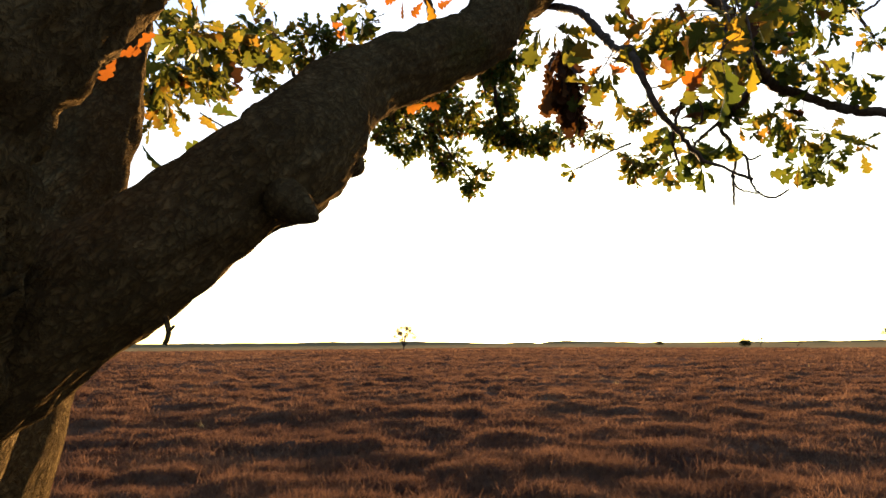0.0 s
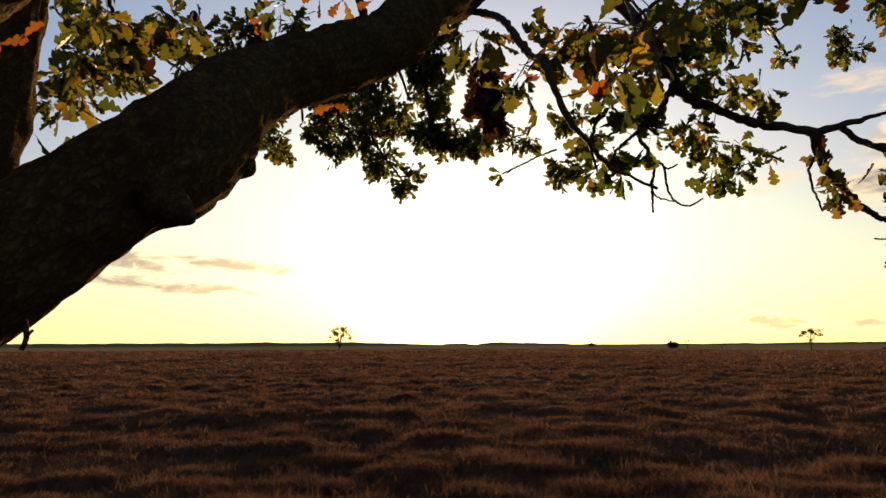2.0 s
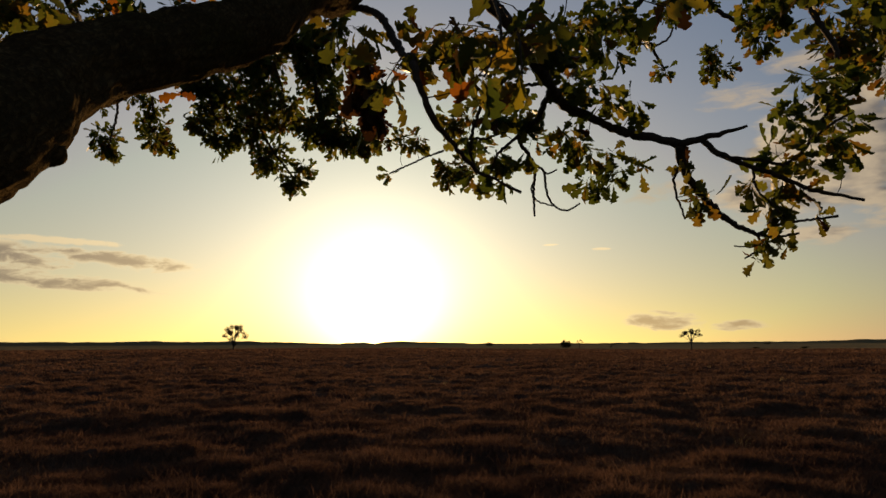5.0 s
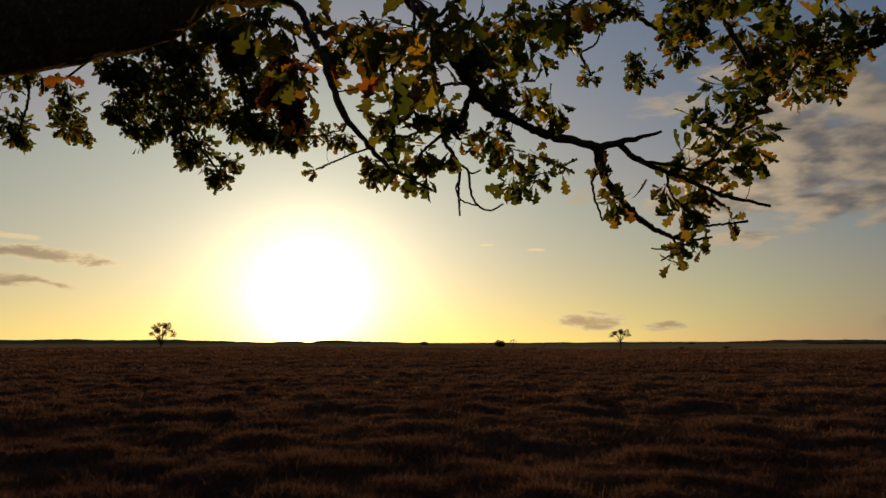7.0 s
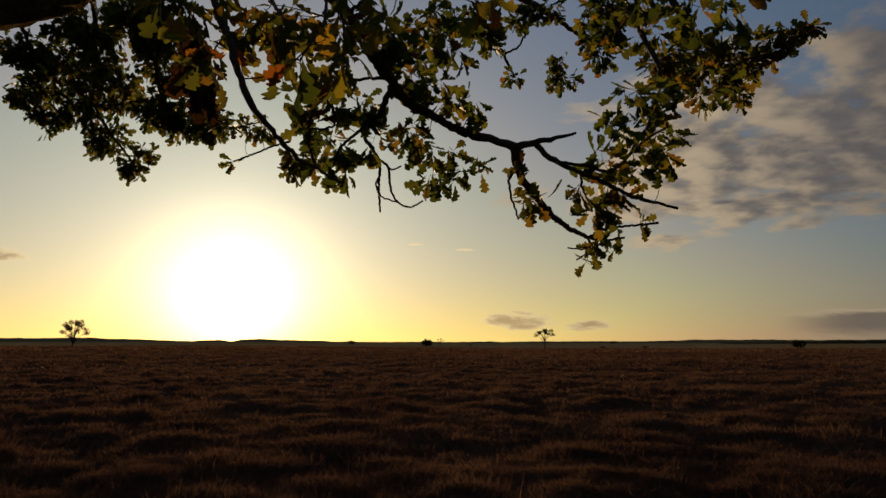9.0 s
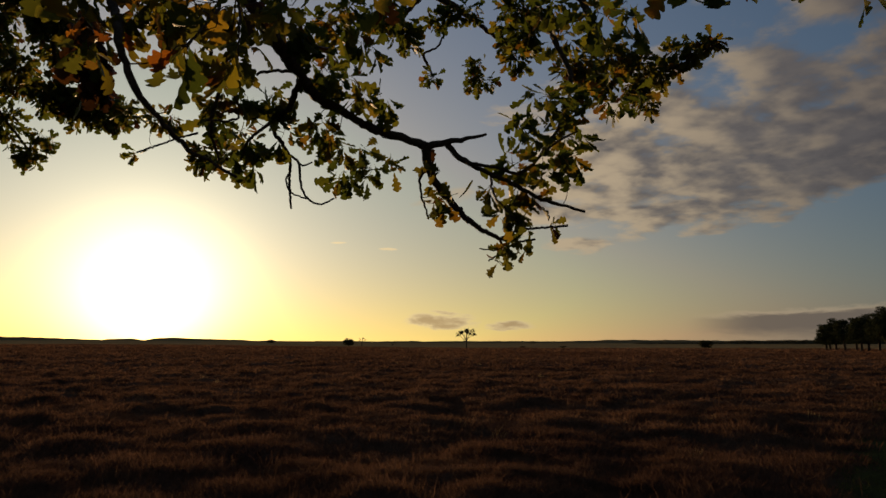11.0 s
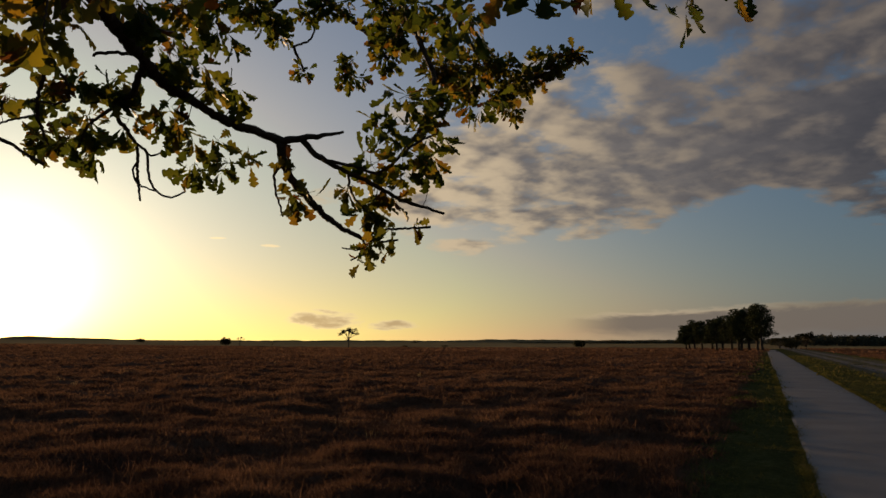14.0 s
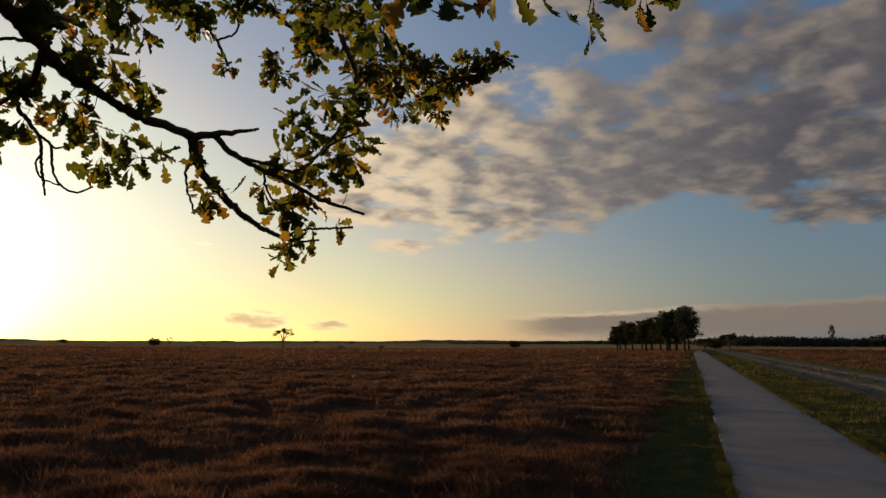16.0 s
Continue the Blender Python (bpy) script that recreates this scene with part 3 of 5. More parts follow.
def make_hills():
    """A low wooded rise all along the horizon."""
    turns = np.radians(np.arange(-60, 95, 0.25))
    deg = np.degrees(turns)
    crest = np.interp(deg, *zip((-60, 0.5), (-20, 0.50), (-17, 0.55), (-14, 0.46), (-10, 0.53), (-6, 0.38), (-3.2, 0.30), (-2.6, 0.37), (-1.0, 0.38), (-0.3, 0.29), (0.5, 0.42), (1.5, 0.47), (3.0, 0.40), (5.2, 0.32), (10, 0.19), (22, 0.22), (29, 0.22), (34, 0.25), (36, 0.32), (46, 0.27), (56, 0.33), (70, 0.40), (95, 0.4)))
    crest = crest + 0.05 * (hash_noise(deg * 0.9, deg * 0, 52) - 0.5) + 0.035 * (hash_noise(deg * 3.3, deg * 0, 53) - 0.5)
    top = 1.69 + 1450 * np.tan(np.radians(crest)) - height(1450 * np.sin(turns), 1450 * np.cos(turns))
    verts, faces = [], []
    for a, t in zip(turns, top):
        for d, z in ((1290, -2.0), (1360, t * 0.55), (1450, t), (1700, t * 0.6), (1900, -6.0)):
            x, y = d * math.sin(a), d * math.cos(a)
            verts.append((x, y, float(height(x, y)) + z))
    for i in range(len(turns) - 1):
        for j in range(4):
            faces.append((i * 5 + j, (i + 1) * 5 + j, (i + 1) * 5 + j + 1, i * 5 + j + 1))
    return tagged(new("hills", mesh_of("hills", verts, faces, M_HILL)), "low dark rise along the far horizon", "hills", kind="structure")


make_hills()

# ---- the oak ----
LIMB_LOW = [(-0.295, 0.684, 1.614, 0.0930), (-0.235, 0.678, 1.662, 0.0835), (-0.142, 0.704, 1.737, 0.0764), (-0.063, 0.727, 1.798, 0.0725), (0.017, 0.789, 1.885, 0.0691), (0.057, 0.819, 1.920, 0.0753), (0.064, 0.912, 1.983, 0.0797), (0.097, 1.039, 2.103, 0.0621), (0.275, 1.360, 2.323, 0.0631), (0.311, 1.662, 2.546, 0.0709), (0.372, 2.145, 2.878, 0.0856), (0.363, 2.456, 2.995, 0.0976), (0.545, 2.627, 3.293, 0.1057)]
LIMB_BACK = [(-0.552, 1.151, 1.845, 0.1325), (-0.511, 1.183, 1.978, 0.1001), (-0.490, 1.202, 2.093, 0.0921), (-0.478, 1.214, 2.248, 0.0874), (-0.463, 1.216, 2.391, 0.0822), (-0.451, 1.228, 2.596, 0.0703)]
LIMB_NEAR = [(-0.207, 0.547, 1.721, 0.0988), (-0.154, 0.507, 1.786, 0.0916), (-0.124, 0.486, 1.871, 0.0832), (-0.1, 0.497, 1.933, 0.0783), (-0.08, 0.528, 1.992, 0.0752), (-0.073, 0.569, 2.051, 0.0747), (-0.067, 0.666, 2.166, 0.0763), (-0.088, 0.833, 2.386, 0.0771)]
BRANCHES = {}
BRANCHES["main_branch"] = [(0.663, 2.326, 3.152, 0.0316), (0.830, 2.189, 2.897, 0.0253), (0.961, 2.151, 2.739, 0.0211), (1.023, 2.219, 2.698, 0.0215), (1.121, 2.426, 2.700, 0.0233), (1.218, 2.626, 2.708, 0.0231), (1.312, 2.777, 2.692, 0.0223), (1.426, 2.792, 2.644, 0.0204), (1.542, 2.762, 2.580, 0.0192), (1.665, 2.706, 2.536, 0.0181), (1.749, 2.666, 2.499, 0.0169)]
BRANCHES["fork_tip"] = [(1.749, 2.666, 2.499, 0.0166), (1.805, 2.619, 2.509, 0.0141), (1.881, 2.563, 2.516, 0.0093), (1.954, 2.513, 2.534, 0.0066)]
BRANCHES["fork_arm"] = [(1.813, 2.615, 2.511, 0.0141), (1.876, 2.608, 2.45, 0.0114), (1.957, 2.606, 2.412, 0.0104), (2.099, 2.637, 2.385, 0.0096), (2.329, 2.724, 2.336, 0.0081), (2.556, 2.715, 2.292, 0.0065)]
BRANCHES["fork_arm_b"] = [(1.876, 2.608, 2.45, 0.0104), (1.931, 2.561, 2.415, 0.0082), (2.038, 2.568, 2.414, 0.0075), (2.17, 2.615, 2.418, 0.0065), (2.306, 2.557, 2.549, 0.0053), (2.409, 2.534, 2.607, 0.004)]
BRANCHES["low_arm"] = [(1.749, 2.666, 2.499, 0.019), (1.784, 2.729, 2.427, 0.0181), (1.874, 2.821, 2.365, 0.0162), (2.058, 3.033, 2.316, 0.0161), (2.26, 3.229, 2.274, 0.0127), (2.448, 3.368, 2.249, 0.0107)]
BRANCHES["low_a"] = [(2.448, 3.368, 2.249, 0.0081), (2.54, 3.313, 2.294, 0.007), (2.646, 3.253, 2.303, 0.0064), (2.773, 3.197, 2.316, 0.0059)]
BRANCHES["low_b"] = [(2.448, 3.368, 2.249, 0.0081), (2.531, 3.328, 2.234, 0.0064), (2.619, 3.279, 2.243, 0.0054)]
BRANCHES["low_c"] = [(2.448, 3.368, 2.249, 0.007), (2.494, 3.411, 2.19, 0.006), (2.435, 3.48, 2.141, 0.0049)]
BRANCHES["low_d"] = [(2.469, 3.388, 2.201, 0.0054), (2.428, 3.431, 2.194, 0.0043), (2.38, 3.475, 2.206, 0.0038)]
BRANCHES["hang_a"] = [(1.782, 2.727, 2.438, 0.0064), (1.757, 2.751, 2.38, 0.0055), (1.769, 2.765, 2.304, 0.0047), (1.803, 2.772, 2.213, 0.0038)]
BRANCHES["hang_b"] = [(2.021, 2.615, 2.396, 0.0063), (2.075, 2.687, 2.326, 0.0052), (2.154, 2.719, 2.263, 0.0044), (2.26, 2.787, 2.219, 0.0041)]
BRANCHES["twig_long"] = [(1.218, 2.626, 2.708, 0.0137), (1.217, 2.91, 2.665, 0.011), (1.192, 3.13, 2.652, 0.0103), (1.249, 3.239, 2.613, 0.0087), (1.307, 3.344, 2.58, 0.0079), (1.348, 3.564, 2.509, 0.0068), (1.4, 3.783, 2.412, 0.0061)]
BRANCHES["twig_hook"] = [(1.297, 3.343, 2.592, 0.0069), (1.35, 3.344, 2.553, 0.0064), (1.368, 3.365, 2.455, 0.0059), (1.409, 3.373, 2.384, 0.0054), (1.471, 3.365, 2.364, 0.0049), (1.531, 3.346, 2.394, 0.004)]
BRANCHES["twig_loop"] = [(1.329, 3.459, 2.527, 0.0056), (1.314, 3.469, 2.494, 0.0051), (1.333, 3.43, 2.424, 0.0045), (1.401, 3.374, 2.386, 0.004)]
BRANCHES["twig_bud"] = [(1.344, 3.343, 2.563, 0.0049), (1.371, 3.344, 2.541, 0.0045), (1.415, 3.331, 2.56, 0.004)]
BRANCHES["twig_left"] = [(1.208, 2.964, 2.668, 0.0089), (1.142, 3.041, 2.619, 0.0077), (1.09, 3.162, 2.583, 0.0065), (1.067, 3.236, 2.51, 0.0047)]
BRANCHES["twig_c"] = [(1.216, 2.621, 2.722, 0.0081), (1.133, 2.633, 2.722, 0.0068), (1.065, 2.646, 2.709, 0.006), (1.053, 2.653, 2.696, 0.0048)]
BRANCHES["side_branch"] = [(0.383, 2.617, 3.026, 0.0150), (0.471, 2.536, 2.966, 0.0140), (0.544, 2.234, 2.784, 0.0120), (0.600, 1.900, 2.520, 0.0105), (0.622, 1.720, 2.425, 0.0098), (0.630, 1.635, 2.340, 0.0086), (0.665, 1.623, 2.236, 0.0074), (0.720, 1.655, 2.181, 0.0066), (0.774, 1.736, 2.152, 0.0060), (0.838, 1.762, 2.124, 0.0052), (0.899, 1.731, 2.083, 0.0042)]
BRANCHES["leaf_twig"] = [(0.83, 2.189, 2.897, 0.0060), (0.85, 1.85, 2.68, 0.0050), (0.835, 1.62, 2.46, 0.0040), (0.80, 1.52, 2.36, 0.0030), (0.765, 1.44, 2.27, 0.0020)]
BRANCHES["leaf_twig_b"] = [(0.961, 2.151, 2.739, 0.0060), (1.05, 1.70, 2.64, 0.0045), (1.13, 1.28, 2.39, 0.0025)]
BRANCHES["leaf_twig_c"] = [(0.85, 1.85, 2.68, 0.0045), (0.88, 1.65, 2.48, 0.0035), (0.875, 1.575, 2.345, 0.0022)]
BRANCHES["side_bud"] = [(0.915, 3.995, 2.834, 0.0070), (0.814, 4.108, 2.824, 0.0058), (0.743, 4.169, 2.802, 0.0054), (0.607, 4.312, 2.773, 0.0050)]
BRANCHES["side_c"] = [(0.87, 2.286, 2.697, 0.008), (0.867, 2.367, 2.636, 0.0072), (0.912, 2.438, 2.585, 0.0066), (0.899, 2.565, 2.526, 0.0061), (0.899, 2.69, 2.461, 0.0055), (0.941, 2.809, 2.397, 0.0049)]
BRANCHES["side_d"] = [(0.912, 2.438, 2.585, 0.0055), (0.969, 2.504, 2.538, 0.0049), (0.974, 2.572, 2.489, 0.0042), (0.874, 2.582, 2.477, 0.0034)]
BRANCHES["upper_a"] = [(1.915, 3.853, 3.93, 0.0296), (2.282, 4.065, 3.975, 0.0256), (2.577, 4.194, 3.965, 0.0198), (2.787, 4.256, 3.901, 0.0165), (2.924, 4.236, 3.808, 0.0129), (3.038, 4.238, 3.683, 0.0092)]
BRANCHES["upper_b"] = [(2.282, 4.065, 3.975, 0.0173), (2.229, 4.475, 3.906, 0.0147), (2.368, 4.571, 3.849, 0.0112), (2.493, 4.664, 3.803, 0.0099), (2.59, 4.691, 3.657, 0.0076)]
BRANCHES["upper_c"] = [(2.492, 4.659, 3.814, 0.0084), (2.584, 4.602, 3.862, 0.0076), (2.61, 4.559, 3.929, 0.0061)]
BRANCHES["upper_d"] = [(2.416, 3.069, 3.663, 0.0225), (2.451, 2.953, 3.398, 0.0183), (2.502, 2.821, 3.115, 0.0127), (2.53, 2.766, 2.927, 0.0099), (2.414, 2.685, 2.69, 0.0075), (2.283, 2.641, 2.516, 0.0058)]
BRANCHES["upper_e"] = [(2.855, 3.385, 4.009, 0.0296), (3.029, 3.352, 3.674, 0.0217), (3.194, 3.359, 3.459, 0.0159), (3.476, 3.339, 3.341, 0.0117), (3.614, 3.209, 3.367, 0.0091), (3.743, 3.049, 3.44, 0.0065)]
BRANCHES["near_top"] = [(1.647, 1.338, 2.719, 0.0137), (1.7, 1.189, 2.58, 0.0098), (1.827, 1.112, 2.54, 0.0062), (1.977, 1.04, 2.536, 0.0051), (2.117, 0.962, 2.526, 0.0039), (2.228, 0.89, 2.531, 0.0032)]
BRANCHES["back_a"] = [(-0.281, 3.499, 3.868, 0.027), (-0.278, 4.195, 3.884, 0.0231), (-0.347, 5.066, 3.92, 0.0178), (-0.422, 5.553, 3.764, 0.0148), (-0.44, 5.856, 3.494, 0.011), (-0.189, 6.097, 3.138, 0.0067)]
BRANCHES["back_b"] = [(0.14, 3.077, 3.532, 0.0202), (0.198, 3.782, 3.508, 0.0148), (0.12, 4.443, 3.484, 0.0119), (0.136, 4.935, 3.315, 0.0092), (0.37, 5.005, 3.143, 0.0055)]
BRANCHES["back_c"] = [(-1.259, 3.948, 3.719, 0.0231), (-1.372, 4.744, 3.69, 0.0156), (-1.409, 5.246, 3.537, 0.0125), (-1.486, 5.401, 3.313, 0.0076), (-1.54, 5.421, 3.169, 0.0051)]
BRANCHES["back_d"] = [(-0.773, 4.901, 3.81, 0.0156), (-0.816, 5.47, 3.75, 0.0106), (-0.812, 5.763, 3.537, 0.0066)]
BRANCHES["back_e"] = [(-0.779, 1.904, 2.948, 0.0125), (-0.905, 2.325, 2.997, 0.0085), (-1.018, 2.76, 3.004, 0.0072), (-1.043, 3.193, 3.086, 0.0064), (-1.005, 3.45, 3.069, 0.0057)]
SPRAYS = []
SPRAYS += [("mixed", row) for row in [(0.65, 1.74, 2.44, 0.07, 16), (0.72, 1.58, 2.31, 0.041, 3), (0.76, 1.62, 2.35, 0.07, 12), (0.82, 1.48, 2.34, 0.039, 3), (0.93, 1.84, 2.47, 0.048, 5), (0.93, 1.91, 2.56, 0.084, 16), (0.72, 1.74, 2.45, 0.076, 14)]]
SPRAYS += [("mixed", row) for row in [(0.58, 1.73, 2.39, 0.051, 9), (0.54, 1.89, 2.4, 0.035, 4), (0.71, 1.63, 2.48, 0.072, 14), (0.79, 1.59, 2.43, 0.063, 10), (0.74, 1.55, 2.28, 0.034, 4), (0.9, 1.71, 2.49, 0.069, 12), (0.87, 1.58, 2.3, 0.036, 4), (1.01, 1.77, 2.56, 0.08, 12), (1.23, 1.51, 2.48, 0.043, 4), (0.66, 1.83, 2.53, 0.064, 9), (0.46, 2.18, 2.72, 0.087, 12)]]
SPRAYS += [("green", row) for row in [(1.14, 2.33, 2.79, 0.104, 18), (1.38, 2.83, 3.06, 0.154, 28), (1.57, 3.01, 3.06, 0.109, 16), (1.32, 2.73, 2.8, 0.108, 18), (1.41, 2.74, 2.75, 0.084, 12), (1.47, 2.74, 2.7, 0.072, 9), (1.55, 2.63, 2.65, 0.051, 5), (1.32, 2.81, 2.6, 0.096, 14), (1.4, 2.91, 2.57, 0.075, 8), (1.47, 3.01, 2.53, 0.072, 8), (1.52, 3.12, 2.47, 0.08, 9), (1.67, 3.18, 2.52, 0.104, 14), (1.74, 3.15, 2.54, 0.066, 6), (1.57, 2.98, 2.56, 0.062, 6), (1.16, 3, 2.74, 0.108, 14), (1.24, 3.13, 2.63, 0.069, 6), (1.14, 3.02, 2.67, 0.077, 8)]]
SPRAYS += [("green", row) for row in [(1.09, 3.26, 2.6, 0.115, 16), (1.15, 3.28, 2.51, 0.066, 7), (1.02, 3.19, 2.49, 0.09, 11), (1.05, 3.01, 2.74, 0.077, 8), (1.48, 2.89, 3.12, 0.133, 20), (0.9, 2.77, 2.56, 0.061, 6), (1.23, 2.52, 2.81, 0.067, 8), (0.607, 4.312, 2.773, 0.02, 1)]]
SPRAYS += [("mixed", row) for row in [(0.57, 4.23, 2.97, 0.05, 3), (0.69, 4.23, 2.96, 0.057, 5), (0.78, 4.22, 2.97, 0.049, 4), (0.98, 4.25, 2.82, 0.086, 8), (1.09, 4.25, 2.79, 0.072, 6), (1.17, 4.26, 2.72, 0.035, 3), (0.99, 4.18, 3.06, 0.086, 6), (1.08, 4.17, 3.08, 0.079, 5), (1.16, 4.2, 2.93, 0.05, 3), (0.95, 4.27, 2.75, 0.043, 3), (0.6, 1.76, 2.36, 0.015, 1), (0.57, 1.79, 2.44, 0.031, 4), (0.87, 1.82, 2.4, 0.064, 10), (0.78, 1.69, 2.49, 0.061, 10), (0.89, 1.76, 2.52, 0.064, 12)]]
SPRAYS += [("mixed", row) for row in [(1.83, 2.74, 2.32, 0.058, 6), (1.94, 2.81, 2.29, 0.055, 5), (1.83, 2.72, 2.41, 0.043, 4), (2.19, 2.81, 2.31, 0.103, 16), (2.23, 2.76, 2.38, 0.093, 12), (2.09, 2.72, 2.37, 0.065, 6), (2.29, 2.75, 2.31, 0.062, 6), (2.47, 3.36, 2.21, 0.067, 6), (2.53, 3.33, 2.24, 0.061, 5), (2.47, 3.47, 2.14, 0.037, 3), (2.7, 3.22, 2.32, 0.037, 3), (2.59, 3.28, 2.29, 0.049, 4)]]
SPRAYS += [("green", row) for row in [(2.13, 2.62, 2.45, 0.083, 10), (2.3, 2.7, 2.46, 0.077, 9), (2.15, 2.52, 2.56, 0.063, 6), (2.28, 2.58, 2.53, 0.09, 10), (2.39, 2.63, 2.53, 0.093, 11), (2.56, 2.75, 2.61, 0.082, 8), (2.46, 2.73, 2.47, 0.053, 4), (2.22, 2.54, 2.73, 0.1, 12), (2.37, 2.58, 2.72, 0.116, 15), (2.5, 2.6, 2.76, 0.111, 13), (2.69, 2.69, 2.85, 0.112, 12), (2.14, 2.46, 2.72, 0.053, 4), (2.44, 2.69, 2.64, 0.069, 7), (2.12, 2.51, 2.63, 0.039, 2), (2.88, 2.78, 2.93, 0.077, 6)]]
SPRAYS += [("mixed", row) for row in [(3.37, 3.35, 3.22, 0.108, 10), (3.44, 3.33, 3.15, 0.072, 5), (3.59, 3.37, 3.36, 0.128, 12), (3.58, 3.22, 3.41, 0.096, 8), (3.66, 3.13, 3.44, 0.096, 8), (3.72, 3.06, 3.46, 0.052, 4), (3.15, 3.31, 3.36, 0.163, 20), (2.8, 3.11, 3.19, 0.129, 16), (3.37, 3.28, 3.35, 0.101, 8), (3.06, 3.3, 3.23, 0.124, 14), (2.54, 2.88, 3.19, 0.131, 18), (3.31, 3.29, 3.42, 0.072, 5)]]
SPRAYS += [("green", row) for row in [(2.1, 1.93, 2.82, 0.115, 18), (2.37, 2.7, 3.24, 0.141, 20), (2.63, 3.34, 3.44, 0.135, 14), (2.88, 4.06, 3.73, 0.104, 8), (2.82, 4.39, 3.57, 0.109, 9), (2.82, 4.35, 3.68, 0.067, 4), (2.58, 4.7, 3.66, 0.061, 4), (2.15, 4.22, 3.76, 0.142, 16), (2.26, 4.32, 3.73, 0.08, 6), (2.51, 4.13, 3.9, 0.096, 8), (2.45, 4.28, 3.9, 0.09, 7), (1.91, 3.88, 3.66, 0.13, 14), (2.61, 4.09, 3.91, 0.08, 5), (1.81, 1.38, 2.5, 0.061, 7), (1.94, 1.59, 2.66, 0.071, 9), (2.77, 3.74, 3.48, 0.096, 8), (2.47, 3.16, 3.46, 0.129, 14)]]
SPRAYS += [("green", row) for row in [(1.71, 1.24, 2.5, 0.042, 5), (1.78, 1.17, 2.47, 0.011, 2), (1.81, 1.13, 2.48, 0.039, 8), (1.86, 1.11, 2.5, 0.025, 5), (1.95, 1.09, 2.51, 0.026, 5), (1.98, 1.07, 2.51, 0.02, 3), (2.02, 1.02, 2.49, 0.017, 3), (2.13, 0.98, 2.49, 0.021, 5), (2.13, 0.99, 2.46, 0.012, 2), (2.23, 0.91, 2.5, 0.021, 5), (1.78, 1.17, 2.51, 0.042, 6)]]
SPRAYS += [("green", row) for row in [(-0.72, 5.69, 3.82, 0.249, 42), (-0.89, 5.82, 3.62, 0.202, 28), (-0.38, 5.57, 3.73, 0.212, 32), (-0.57, 5.82, 3.55, 0.249, 45), (-0.25, 5.75, 3.59, 0.176, 25), (-0.39, 6.02, 3.33, 0.202, 35), (-0.18, 6.1, 3.13, 0.132, 18), (-0.1, 6.08, 3.26, 0.081, 6), (-0.8, 5.9, 3.44, 0.152, 15), (-0.31, 5.02, 3.78, 0.221, 42), (-0.51, 5.06, 3.86, 0.18, 28), (-0.8, 5.47, 3.75, 0.164, 20), (-0.93, 5.43, 3.77, 0.145, 15)]]
SPRAYS += [("green", row) for row in [(0.14, 4.87, 3.5, 0.167, 28), (0.07, 5.04, 3.28, 0.179, 32), (0.24, 5.07, 3.24, 0.179, 32), (0.42, 4.99, 3.18, 0.134, 20), (0.12, 4.23, 3.47, 0.155, 28), (0.27, 4.04, 3.43, 0.127, 20), (-0, 4.17, 3.57, 0.163, 30), (0.27, 3.62, 3.4, 0.148, 30), (0.51, 4.78, 3.2, 0.072, 6)]]
SPRAYS += [("green", row) for row in [(-1.52, 5.4, 3.27, 0.135, 13), (-1.46, 5.44, 3.2, 0.087, 6), (-1.18, 5.48, 3.4, 0.145, 13), (-1.21, 5.43, 3.55, 0.145, 12), (-1.13, 5.54, 3.27, 0.087, 6), (-1.5, 5.21, 3.52, 0.114, 8), (-1.34, 5.25, 3.59, 0.114, 6)]]
SPRAYS += [("brown", row) for row in [(0.48, 2.52, 2.78, 0.07, 14), (0.49, 2.53, 2.70, 0.07, 16), (0.51, 2.54, 2.63, 0.06, 16), (0.51, 2.55, 2.56, 0.05, 12), (0.45, 2.52, 2.68, 0.07, 12)]]
SPRAYS += [("mixed", row) for row in [(-0.5, 1.56, 2.48, 0.08, 21), (-0.61, 1.91, 2.67, 0.096, 27), (-0.73, 2.46, 2.92, 0.12, 33), (-0.93, 3.18, 3.22, 0.128, 33), (-1.09, 2.77, 2.91, 0.126, 36), (-1.08, 2.99, 2.97, 0.116, 30), (-1.22, 2.75, 2.77, 0.093, 21), (-1.16, 2.53, 2.77, 0.077, 15), (-1.03, 3.3, 3.13, 0.094, 18), (-1.09, 2.4, 2.59, 0.058, 9), (-0.99, 2.39, 2.77, 0.096, 24)]]
SPRAYS += [("mixed", row) for row in [(-0.95, 3.94, 3.59, 0.133, 18), (-0.88, 4.19, 3.6, 0.093, 9), (-1.05, 4.05, 3.52, 0.091, 8), (-0.99, 4.78, 3.1, 0.075, 6), (-0.87, 5.47, 3.44, 0.104, 9), (-0.1, 1.88, 2.68, 0.053, 6), (-0.65, 3.99, 3.67, 0.089, 8), (-0.5, 1.39, 2.15, 0.039, 6), (-0.38, 5.12, 3.47, 0.133, 12), (-0.16, 5.15, 3.48, 0.133, 12)]]
SPRAYS += [("orange", row) for row in [(-0.17, 1.97, 2.68, 0.044, 4), (0.05, 1.72, 2.61, 0.032, 3), (0.1, 1.73, 2.61, 0.032, 3), (0.17, 1.83, 2.67, 0.034, 3)]]
SPRAYS += [("orange", row) for row in [(1.23, 1.51, 2.48, 0.035, 3), (0.58, 1.73, 2.39, 0.039, 3)]]
